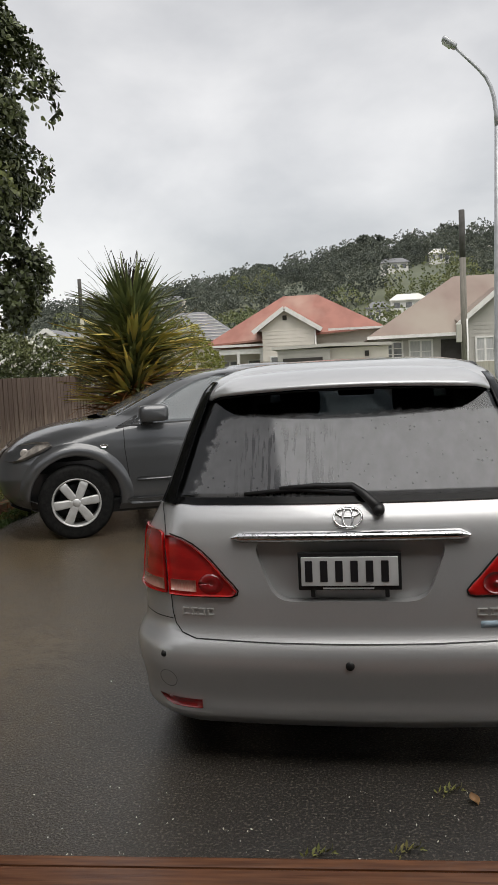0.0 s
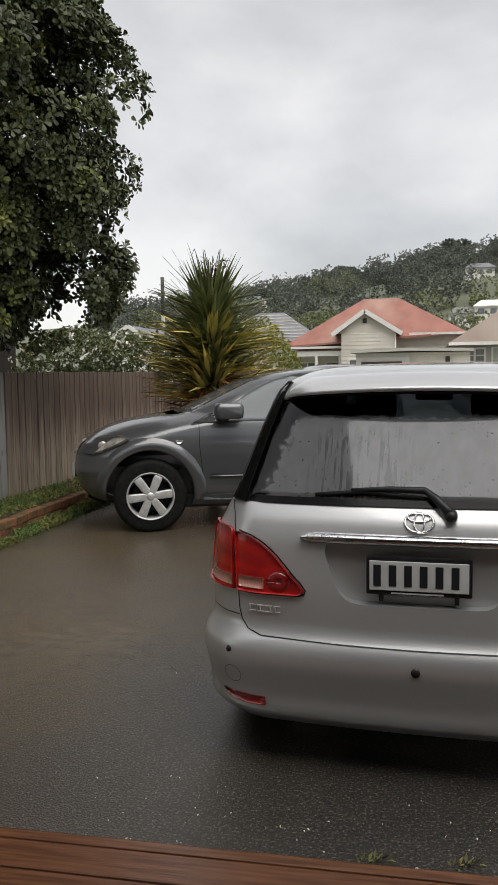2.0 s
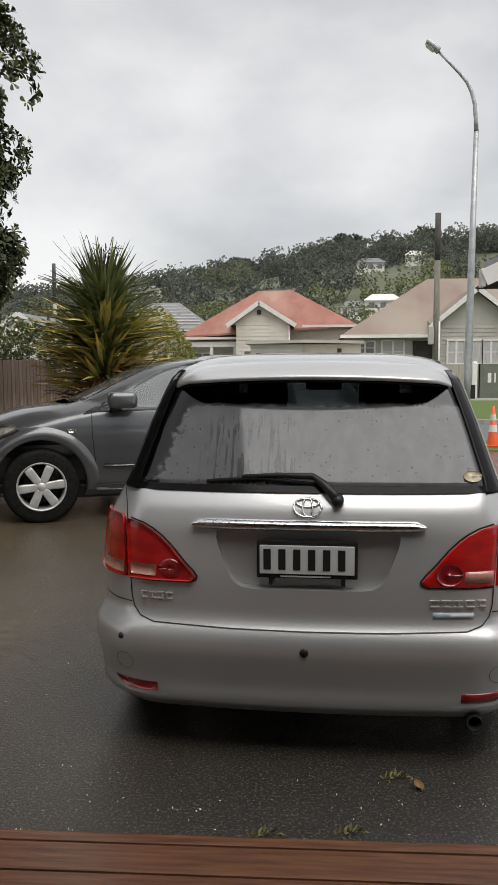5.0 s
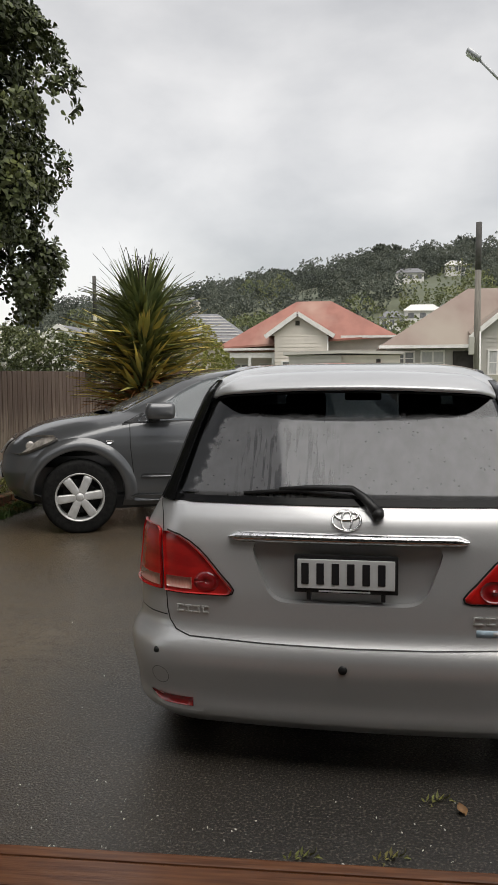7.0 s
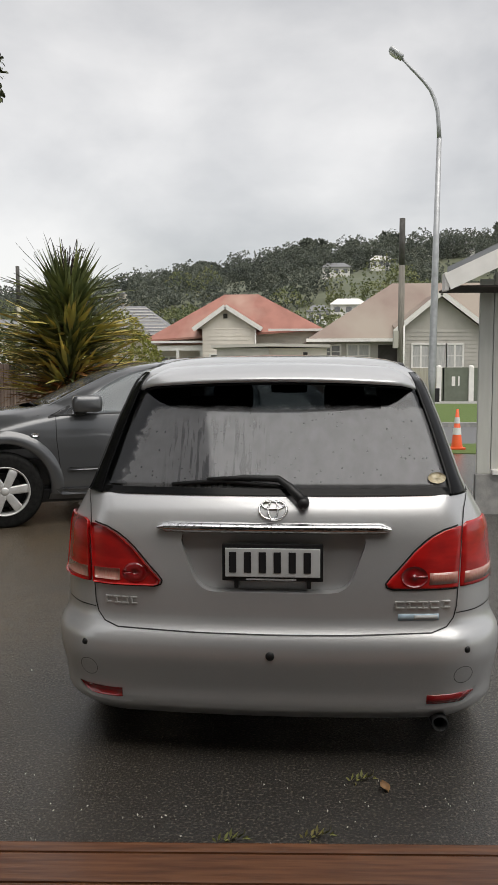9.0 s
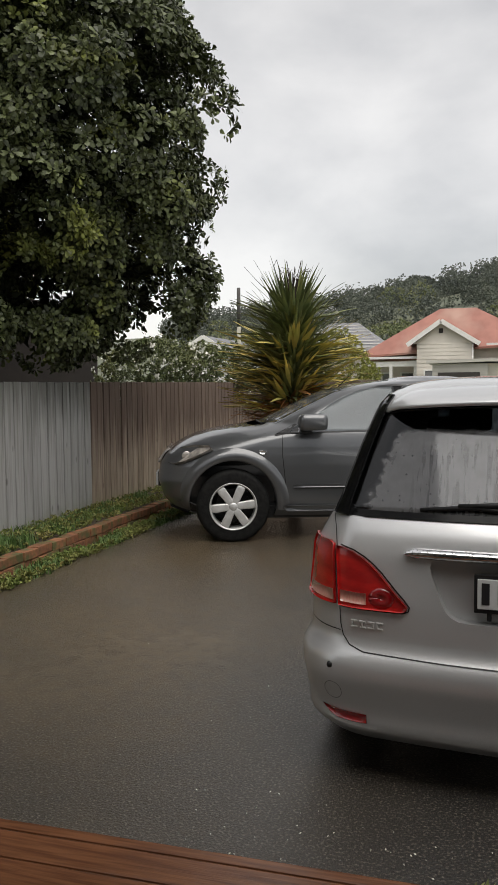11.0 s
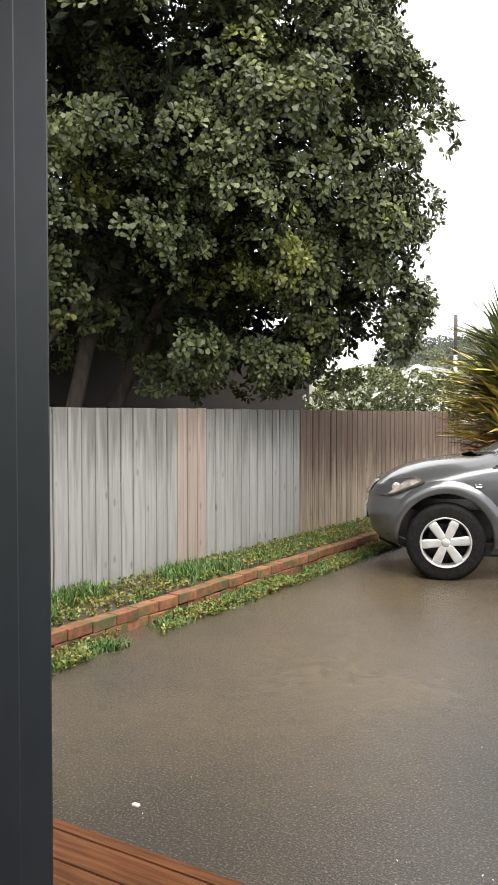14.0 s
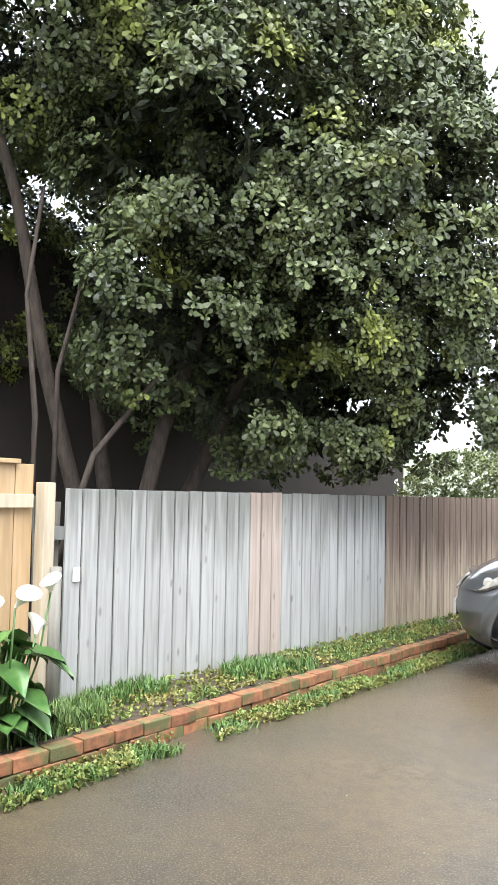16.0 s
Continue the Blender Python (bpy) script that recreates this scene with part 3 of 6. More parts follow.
def car_glass(name, tint, film, film_scale, film_ramp, ior, misted=False):
    """Tinted pane: see-through, glossy by Fresnel, with a thin film for rain and dust, on the windscreen for painted
    sky reflection.
    """
    m = bpy.data.materials.new(name)
    m.use_nodes = True
    n, l = m.node_tree.nodes, m.node_tree.links
    n.clear()
    out = n.new("ShaderNodeOutputMaterial")
    tr = n.new("ShaderNodeBsdfTransparent")
    tr.inputs["Color"].default_value = (*tint, 1)
    gl = n.new("ShaderNodeBsdfGlossy")
    gl.inputs["Roughness"].default_value = 0.05
    gl.inputs["Color"].default_value = (0.95, 0.97, 1.0, 1)
    lw = n.new("ShaderNodeLayerWeight")
    lw.inputs["Blend"].default_value = 0.5
    pw = n.new("ShaderNodeMath")
    pw.operation = "POWER"
    pw.inputs[1].default_value = 4.0
    l.new(lw.outputs["Facing"], pw.inputs[0])
    fr = n.new("ShaderNodeMath")
    fr.operation = "MULTIPLY_ADD"
    fr.inputs[1].default_value, fr.inputs[2].default_value = 0.9, ((ior - 1) / (ior + 1)) ** 2
    l.new(pw.outputs["Value"], fr.inputs[0])
    df = n.new("ShaderNodeBsdfDiffuse")
    df.inputs["Color"].default_value = (0.42, 0.42, 0.43, 1)
    co = n.new("ShaderNodeTexCoord")
    mp = n.new("ShaderNodeMapping")
    mp.inputs["Scale"].default_value = (1, 1, 0.22)
    l.new(co.outputs["Object"], mp.inputs["Vector"])
    streak = n.new("ShaderNodeTexNoise")
    streak.inputs["Scale"].default_value, streak.inputs["Detail"].default_value = film_scale, 4
    l.new(mp.outputs["Vector"], streak.inputs["Vector"])

    def ramp(src, lo, hi, to0=0.0, to1=1.0):
        r = n.new("ShaderNodeMapRange")
        r.inputs["From Min"].default_value, r.inputs["From Max"].default_value = lo, hi
        r.inputs["To Min"].default_value, r.inputs["To Max"].default_value = to0, to1
        l.new(src, r.inputs["Value"])
        return r.outputs["Result"]

    def calc(op, x, y):
        k = n.new("ShaderNodeMath")
        k.operation = op
        for socket, v in zip(k.inputs, (x, y)):
            if isinstance(v, float):
                socket.default_value = v
            else:
                l.new(v, socket)
        return k.outputs["Value"]

    fac = ramp(streak.outputs["Fac"], *film_ramp, film * 0.75, film)
    if misted:
        # fine mist over the pane, run off at one side in a ragged edge and in long runs below the middle
        sep = n.new("ShaderNodeSeparateXYZ")
        l.new(co.outputs["Object"], sep.inputs["Vector"])
        rag = n.new("ShaderNodeTexNoise")
        rag.inputs["Scale"].default_value, rag.inputs["Detail"].default_value = 26, 6
        l.new(co.outputs["Object"], rag.inputs["Vector"])
        lean = calc("MULTIPLY", sep.outputs["Z"], -0.38)
        edge = calc("ADD", calc("ADD", sep.outputs["X"], lean), calc("MULTIPLY", rag.outputs["Fac"], 0.16))
        fac = calc("MULTIPLY", fac, ramp(edge, -0.955, -0.93))
        top = calc("ADD", sep.outputs["Z"], calc("MULTIPLY", rag.outputs["Fac"], 0.03))
        fac = calc("MULTIPLY", fac, ramp(top, 1.385, 1.37))
        run = n.new("ShaderNodeTexNoise")
        run.inputs["Scale"].default_value, run.inputs["Detail"].default_value = 60, 2
        rm = n.new("ShaderNodeMapping")
        rm.inputs["Scale"].default_value, rm.inputs["Rotation"].default_value = (1, 0.0, 0.10), (0, 0.12, 0)
        l.new(co.outputs["Object"], rm.inputs["Vector"])
        l.new(rm.outputs["Vector"], run.inputs["Vector"])
        band = calc("MULTIPLY", ramp(sep.outputs["X"], -0.46, -0.36), ramp(sep.outputs["X"], 0.0, -0.14))
        band = calc("MULTIPLY", band, ramp(top, 1.35, 1.28))
        wet = calc("MULTIPLY", band, ramp(run.outputs["Fac"], 0.52, 0.58, 0.0, 0.6))
        fac = calc("MULTIPLY", fac, calc("SUBTRACT", 1.0, wet))
        drop = n.new("ShaderNodeTexVoronoi")
        drop.inputs["Scale"].default_value = 60
        l.new(co.outputs["Object"], drop.inputs["Vector"])
        few = n.new("ShaderNodeSeparateColor")
        l.new(drop.outputs["Color"], few.inputs["Color"])
        bead = calc("MULTIPLY", ramp(drop.outputs["Distance"], 0.26, 0.20), ramp(few.outputs["Red"], 0.84, 0.86))
        fac = calc("MULTIPLY", fac, calc("SUBTRACT", 1.0, calc("MULTIPLY", bead, 0.7)))
    a, b = n.new("ShaderNodeMixShader"), n.new("ShaderNodeMixShader")
    l.new(fac, a.inputs["Fac"])
    l.new(tr.outputs["BSDF"], a.inputs[1])
    l.new(df.outputs["BSDF"], a.inputs[2])
    l.new(fr.outputs["Value"], b.inputs["Fac"])
    l.new(a.outputs["Shader"], b.inputs[1])
    l.new(gl.outputs["BSDF"], b.inputs[2])
    l.new(b.outputs["Shader"], out.inputs["Surface"])
    return m


M_rearglass = car_glass("rain_streaked_tinted_glass", (0.22, 0.23, 0.24), 0.25, 22, (0.30, 0.72), 1.5, True)
M_sideglass = car_glass("tinted_car_glass", (0.30, 0.35, 0.36), 0.16, 6, (0.4, 0.6), 1.5)

# the strong grey film paints the sky's bright reflection into this pane
M_screen = car_glass("sky_paled_windscreen_glass", (0.34, 0.38, 0.38), 0.30, 9, (0.35, 0.65), 1.5)


def pane(name, bm, material, parent, label=""):
    ob = part(name, bm, parent, label, material)
    ob.visible_shadow = False
    return ob


def wheel(parent, x, y, r, rim, out, spokes=6):
    """A wheel with tyre, spoked alloy and hub; out: +1 or -1, the side it faces."""
    prof = [(rim, -0.11), (r * 0.88, -0.118), (r * 0.95, -0.108), (r * 0.985, -0.085), (r, -0.06), (r, -0.03), (r * 0.985, -0.025), (r * 0.985, -0.015), (r, -0.01),
            (r, 0.01), (r * 0.985, 0.015), (r * 0.985, 0.025), (r, 0.03), (r, 0.06), (r * 0.985, 0.085), (r * 0.95, 0.108), (r * 0.88, 0.118), (rim, 0.11), (rim * 0.97, 0.04), (rim * 0.95, -0.05)]
    tyre = part("tyre", lathe(prof, 56, "x"), parent, material=M_tyre)
    tyre.matrix_basis = pose(x, y, r - 0.012)
    bm = lathe([(rim * 1.0, out * 0.1), (rim * 1.03, out * 0.118), (rim * 1.0, out * 0.121), (rim * 0.95, out * 0.105), (rim * 0.92, out * -0.02)], 48, "x")
    for k in range(spokes):
        a = math.tau * k / spokes + math.tau / 4.3
        sp = box(-0.5, 0.5, -0.5, 0.5, -0.5, 0.5, 0.2)
        for v in sp.verts:
            t = v.co.z + 0.5
            rr = 0.02 + t * (rim * 0.97 - 0.02)
            wd = (0.072 + 0.02 * t) * rim / 0.236
            px = out * (0.088 - 0.004 * t) + v.co.x * 0.05
            py = v.co.y * wd
            v.co = Vector((px, py * math.cos(a) - rr * math.sin(a), py * math.sin(a) + rr * math.cos(a)))
        join(bm, sp)
    part("rim", smooth_bm(bm), tyre, "silver spoked alloy", M_alloy)
    part("hub_cap", lathe([(0.0, out * 0.119), (0.022, out * 0.118), (0.027, out * 0.115), (0.040, out * 0.113), (0.046, out * 0.08)], 24, "x"), tyre, material=M_alloy)
    part("brake_disc", drum_mesh(-0.01 - out * 0.02, 0.01 - out * 0.02, 0, 0, rim * 0.72, M_plastic), tyre)
    return tyre


def seat(parent, x, y, z, h=0.62):
    """A car seat seen from behind: backrest and headrest."""
    s = part("seat_back", smooth_bm(box(x - 0.24, x + 0.24, y, y + 0.12, z, z + h, 0.05)), parent, material=M_lining)
    part("headrest", smooth_bm(box(x - 0.13, x + 0.13, y + 0.01, y + 0.1, z + h + 0.03, z + h + 0.2, 0.04)), s, material=M_lining)


# ---- silver people carrier ----
VAN = Shell([
    # z, rear, front, half, rear corner x y, front corner x y, crown rear, front
    (0.165, 0.10, 4.50, 0.835, 0.26, 0.24, 0.4, 0.4, 0.06, 0.15),
    (0.20, 0.06, 4.52, 0.865, 0.28, 0.25, 0.4, 0.4, 0.06, 0.15),
    (0.215, 0.03, 4.54, 0.878, 0.29, 0.26, 0.4, 0.4, 0.06, 0.15),
    (0.29, 0.035, 4.58, 0.888, 0.30, 0.27, 0.4, 0.4, 0.06, 0.15),
    (0.42, 0.00, 4.64, 0.906, 0.30, 0.28, 0.4, 0.4, 0.06, 0.15),
    (0.50, 0.004, 4.64, 0.906, 0.30, 0.28, 0.4, 0.4, 0.06, 0.15),
    (0.545, 0.05, 4.62, 0.88, 0.30, 0.29, 0.4, 0.4, 0.06, 0.15),
    (0.70, 0.052, 4.52, 0.88, 0.30, 0.30, 0.4, 0.4, 0.06, 0.15),
    (0.90, 0.065, 4.10, 0.862, 0.26, 0.30, 0.35, 0.4, 0.06, 0.15),
    (0.97, 0.085, 3.85, 0.825, 0.22, 0.28, 0.3, 0.4, 0.06, 0.15),
    (1.03, 0.125, 3.55, 0.785, 0.15, 0.22, 0.3, 0.4, 0.05, 0.15),
    (1.08, 0.16, 3.40, 0.755, 0.12, 0.18, 0.3, 0.4, 0.045, 0.15),
    (1.30, 0.31, 2.95, 0.690, 0.10, 0.16, 0.25, 0.3, 0.045, 0.12),
    (1.46, 0.43, 2.62, 0.640, 0.10, 0.16, 0.2, 0.3, 0.05, 0.1),
    (1.52, 0.47, 2.45, 0.600, 0.12, 0.2, 0.2, 0.3, 0.1, 0.1),
    (1.55, 0.56, 2.30, 0.54, 0.16, 0.25, 0.2, 0.3, 0.1, 0.1),
], 4)
van = empty("silver_minivan", pose(0.02, 2.985, 0, 0, 0, -2.0), "silver people carrier parked nose out, wet with rain", "car")
v_body = part("body", VAN.body(np.concatenate([np.linspace(0.165, 1.5, 72), np.linspace(1.505, 1.55, 6)])), van, "silver metallic body with rain drops", M_silver)
v_body.data.materials.append(M_lining)
WIN = rounded([(-0.705, 1.055), (0.705, 1.055), (0.635, 1.30), (0.585, 1.462), (-0.585, 1.462), (-0.635, 1.30)], 0.04)
RECESS = rounded([(-0.285, 0.672), (0.285, 0.672), (0.37, 0.905), (-0.37, 0.905)], 0.07)
v_front = [(-0.66, 1.10), (0.66, 1.10), (0.56, 1.46), (-0.56, 1.46)]
v_side = rounded([(0.62, 1.10), (3.0, 1.08), (2.72, 1.43), (0.72, 1.44)], 0.05)
cut(v_body, [cabin(VAN, 0.6, 1.51, 0.94, 0.965), solid(prism(WIN, -0.3, 0.9)), solid(prism(v_front, 2.2, 3.7)), prism_x(v_side, -1.2, 1.2),
             solid(prism(RECESS, -0.2, 0.104), 0)])
cut(v_body, [drum_mesh(s * 0.62, s * 1.2, yy, 0.33, 0.36, M_black) for s in (-1, 1) for yy in (0.86, 3.68)])
for f in v_body.data.polygons:
    f.use_smooth = True
mod = v_body.modifiers.new("edges", "EDGE_SPLIT")
mod.split_angle = radians(32)
pane("rear_window", patch(VAN.rear, [(1.048, -0.725, 0.725), (1.30, -0.655, 0.655), (1.47, -0.60, 0.60)], -0.002, 24, 14, 0.004), M_rearglass, van, "rain-streaked tinted rear window")
pane("windscreen", patch(VAN.front, [(1.09, -0.67, 0.67), (1.47, -0.57, 0.57)], -0.003, 12, 8, 0.004), M_sideglass, van)
for s in (-1, 1):
    pane("side_window", patch(lambda u, z, o, s=s: VAN.side(s, u, z, o), [(1.09, 0.6, 3.02), (1.44, 0.7, 2.74)], -0.003, 16, 6, 0.004), M_sideglass, van)
# ceramic border of the rear window, spoiler
for s in (-1, 1):
    part("window_border", patch(lambda u, z, o, s=s: VAN.rear(s * u, z, o), [(1.035, 0.680, 0.758), (1.045, 0.680, 0.752), (1.10, 0.672, 0.731), (1.30, 0.622, 0.675), (1.47, 0.575, 0.620), (1.505, 0.56, 0.605)], 0.007, 8, 14, 0.006), van, "gloss black glass border", M_frit)
part("window_seal", ribbon(VAN.rear, [(-0.762, 1.052), (-0.3, 1.048), (0.3, 1.048), (0.762, 1.052)], 0.024, 0.008), van, material=M_frit)
rows = []
for t, (dy, z) in enumerate([(0.16, 1.545), (0.10, 1.548), (0.02, 1.535), (-0.06, 1.512), (-0.115, 1.488), (-0.125, 1.478), (-0.115, 1.468)]):
    row = []
    for u in np.linspace(-1, 1, 33):
        x = u * (0.632 if t > 2 else 0.605)
        y = 0.42 + dy + 0.10 * u * u + 0.17 * max(0, abs(u) - 0.72) ** 2 / 0.08
        row.append((x, y, z - 0.028 * u * u - 0.05 * max(0, abs(u) - 0.8) ** 2 / 0.04))
    rows.append(row)
spoiler = part("roof_spoiler", sheet(rows), van, "silver roof spoiler with a black underside", M_silver)
under = [[(x, y + d, z - 0.004 - e) for x, y, z in rows[-1]] for d, e in ((0.0, 0.0), (0.03, 0.008), (0.14, 0.006), (0.16, -0.01))]
part("underside", sheet(under), spoiler, "black plastic", M_plastic)
for s in (-1, 1):
    part("roof_rail", tube([(s * 0.555, 0.66, 1.51), (s * 0.55, 0.76, 1.532), (s * 0.535, 1.4, 1.55), (s * 0.52, 2.0, 1.535), (s * 0.50, 2.25, 1.51)], [0.01, 0.015, 0.016, 0.015, 0.01], 8), van, "dark grey roof rail", M_plastic)
    part("wing_mirror", smooth_bm(box(s * 0.93 - 0.10, s * 0.93 + 0.10, 2.98, 3.10, 0.99, 1.15, 0.045)), van, "black wing mirror", M_plastic)
# seams of the tailgate and the bumper
for s in (-1, 1):
    fn = lambda u, z, o, s=s: VAN.rear(s * u, z, o)
    part("tailgate_seam", ribbon(fn, [(0.755, 1.03), (0.735, 0.985), (0.722, 0.92), (0.712, 0.80), (0.700, 0.62), (0.688, 0.575), (0.66, 0.545), (0.60, 0.528), (0.3, 0.520), (0.0, 0.518)], 0.0045, 0.002), van, material=M_plastic)
    part("bumper_seam", ribbon(fn, [(0.70, 0.592), (0.78, 0.592), (0.83, 0.596), (0.868, 0.602)], 0.004, 0.002), van, material=M_plastic)
    lamp = part("tail_lamp", patch(fn, [(0.692, 0.455, 0.706), (0.698, 0.437, 0.706), (0.712, 0.432, 0.707), (0.735, 0.452, 0.708), (0.76, 0.477, 0.709), (0.79, 0.503, 0.711), (0.83, 0.538, 0.713), (0.862, 0.573, 0.715), (0.888, 0.607, 0.717), (0.908, 0.648, 0.718), (0.921, 0.70, 0.719)], 0.005, 12, 22, 0.012), van, "red tail lamp with clear strip", M_red)
    part("clear_strip", patch(fn, [(0.708, 0.592, 0.702), (0.752, 0.594, 0.703)], 0.0065, 6, 3, 0.002), lamp, "pinkish clear strip", M_clear)
    z_c, x_c = 0.738, 0.535
    ring = [[fn(x_c + r * math.cos(a), z_c + 0.8 * r * math.sin(a), 0.0065 + 0.003 * (1 - r / 0.05)) for a in np.linspace(0, math.tau, 21)] for r in (0.001, 0.03, 0.05)]
    part("stop_lamp", sheet(ring, 0.003), lamp, "dark red round lamp", M_darkred)
    part("lamp_surround", ribbon(fn, [(0.70, 0.688), (0.455, 0.688), (0.432, 0.696), (0.427, 0.712), (0.447, 0.738), (0.472, 0.763), (0.498, 0.793), (0.533, 0.833), (0.568, 0.866), (0.603, 0.892), (0.646, 0.913), (0.705, 0.926)], 0.006, 0.003), van, material=M_plastic)

    def side_fn(u, z, o, s=s):
        return VAN.corner(s, u, z, o)

    outer = part("side_lamp", patch(side_fn, [(0.692, 0.30, 0.93), (0.70, 0.298, 0.95), (0.80, 0.305, 0.95), (0.90, 0.315, 0.93), (0.925, 0.335, 0.90), (0.935, 0.40, 0.85)], 0.005, 12, 14, 0.012), van, "red wrap-round tail lamp", M_red)
    part("clear_strip", patch(side_fn, [(0.705, 0.33, 0.9), (0.748, 0.34, 0.9)], 0.0065, 8, 3, 0.002), outer, "pinkish clear strip", M_clear)
    fnb = lambda u, z, o, s=s: VAN.rear(s * u, z, o)
    part("low_reflector", patch(fnb, [(0.250, 0.585, 0.725), (0.284, 0.587, 0.775)], 0.004, 6, 3, 0.004), van, "dark red bumper reflector", M_darkred)
    part("reflector_lip", ribbon(fnb, [(0.545, 0.240), (0.71, 0.243), (0.775, 0.262), (0.805, 0.30)], 0.014, 0.010), van, "bright lower lip", M_silver)
    c = [(0.725 + 0.038 * math.cos(a), 0.36 + 0.036 * math.sin(a)) for a in np.linspace(0, math.tau, 24)]
    part("tow_cover", ribbon(fnb, c, 0.0022, 0.0012, 2), van, "round cover seam", M_graphite)
    part("parking_sensor", lathe([(0.0, -0.006), (0.011, -0.005), (0.013, 0.006)], 16, "y"), van, "black sensor", M_plastic).location = VAN.rear(s * 0.735, 0.462, 0.0)
part("parking_sensor", lathe([(0.0, -0.006), (0.016, -0.005), (0.018, 0.006)], 18, "y"), van, "black sensor", M_plastic).location = VAN.rear(-0.008, 0.442, 0.0)
# plate, chrome strip, emblem, lettering
rows = []
for u in np.linspace(-0.445, 0.445, 28):
    taper = min(1.0, (0.447 - abs(u)) / 0.03) ** 0.5
    p = VAN.rear(u, 0.918, 0)
    rows.append([(u, p.y + dy, 0.918 + dz * taper) for dy, dz in ((0.01, 0.020), (-0.018, 0.017), (-0.03, 0.006), (-0.028, -0.008), (-0.012, -0.019), (0.01, -0.02))])
part("chrome_strip", sheet(rows, flip=True), van, "rain-spotted chrome strip", M_chrome)
fr = part("plate_frame", box_mesh(-0.192, 0.192, 0.048, 0.062, 0.718, 0.862, M_plastic, 0.004), van, "black number plate frame")
plate = part("number_plate", box_mesh(-0.18, 0.18, 0.042, 0.049, 0.735, 0.846, M_plate, 0.003), fr, "white number plate with black bars")
for k in range(6):
    part("plate_bar", box_mesh(-0.165 + 0.0565 * k, -0.165 + 0.0565 * k + 0.028, 0.0392, 0.043, 0.752, 0.832, M_ink, 0.002), fr)
part("plate_bar", box_mesh(-0.1, 0.09, 0.0465, 0.049, 0.7225, 0.7285, M_plate), fr)
for s in (-1, 1):
    part("bracket", box_mesh(s * 0.138 - 0.008, s * 0.138 + 0.008, 0.05, 0.1, 0.69, 0.72, M_plastic, 0.002), fr)
badge = bmesh.new()
by = VAN.rear(0, 0.985, 0.006).y
for ra, rb, rc in ((0.053, 0.035, 0.005), (0.019, 0.032, 0.004), (0.042, 0.014, 0.004)):
    dz = 0.016 if rb < 0.02 else 0.0
    pts = [VAN.rear(ra * math.cos(a), 0.985 + dz + rb * math.sin(a), 0.005) for a in np.linspace(0, math.tau, 29)]
    tube(pts, [rc] * 29, 6, badge, False)
part("emblem", badge, van, "chrome oval emblem", M_chrome)
for x0, n, w in ((-0.655, 4, 0.026), (0.462, 5, 0.036)):
    for k in range(n):
        x = x0 + k * (w + 0.008)
        y = VAN.rear(x + w / 2, 0.628, 0).y
        for a, b, c, d in ((x, x + w, 0.637, 0.643), (x + 0.004 * (k % 2), x + w, 0.614, 0.620), (x + 0.008 * (k % 3), x + 0.008 * (k % 3) + 0.007, 0.620, 0.637)):
            part("model_lettering", box_mesh(a, b, y - 0.006, y + 0.01, c, d, M_alloy, 0.0015), van, "bright letter bar")
part("dealer_sticker", patch(VAN.rear, [(0.570, 0.475, 0.63), (0.595, 0.475, 0.63)], 0.002, 8, 3, 0.002), van, "pale blue and white sticker", M_sticker)
part("sticker_bar", patch(VAN.rear, [(0.574, 0.535, 0.625), (0.590, 0.535, 0.625)], 0.004, 6, 2, 0.001), van, "white bar", M_plate)
oval = [[VAN.rear(0.632 + 0.036 * r * math.cos(a), 1.098 + 0.02 * r * math.sin(a), 0.006) for a in np.linspace(0, math.tau, 21)] for r in (0.02, 1)]
part("window_sticker", sheet(oval, 0.001), van, "cream oval sticker", M_sticker_b)
# rear wiper
wy = lambda x, z, o: VAN.rear(x, z, o)
arm = [wy(x, z, o) for x, z, o in ((0.115, 1.012, 0.03), (0.10, 1.035, 0.04), (0.06, 1.072, 0.04), (0.02, 1.098, 0.035), (-0.12, 1.10, 0.028), (-0.26, 1.092, 0.02))]
w_ob = part("rear_wiper", tube(arm, [0.019, 0.02, 0.017, 0.014, 0.011, 0.008], 8), van, "black rear wiper", M_plastic)
part("blade", tube([wy(-0.40, 1.073, 0.012), wy(-0.2, 1.088, 0.014), wy(0.06, 1.066, 0.014)], [0.008, 0.011, 0.007], 6), w_ob, material=M_plastic)
part("pivot", lathe([(0.0, -0.05), (0.02, -0.048), (0.024, -0.02), (0.024, 0.02)], 16, "y"), w_ob, material=M_plastic).location = wy(0.115, 1.012, 0.0)
part("exhaust_tip", lathe([(0.028, 0.0), (0.031, 0.0), (0.031, 0.2), (0.02, 0.2), (0.02, 0.02), (0.028, 0.0)], 20, "y"), van, "dull steel exhaust tip", M_lining).location = (0.64, 0.07, 0.165)
part("underbody", box_mesh(-0.72, 0.72, 0.25, 4.3, 0.16, 0.3, M_black, 0.02), van)
for sx in (-1, 1):
    for yy in (0.86, 3.68):
        wheel(van, sx * 0.765, yy, 0.31, 0.2, sx)
    seat(van, sx * 0.38, 1.25, 0.66, 0.52)
    seat(van, sx * 0.36, 2.25, 0.66, 0.56)
part("dashboard", smooth_bm(box(-0.62, 0.62, 2.75, 3.1, 0.7, 1.06, 0.06)), van, material=M_lining)
part("rear_mirror", smooth_bm(box(-0.12, 0.12, 2.45, 2.48, 1.36, 1.42, 0.02)), van, material=M_lining)

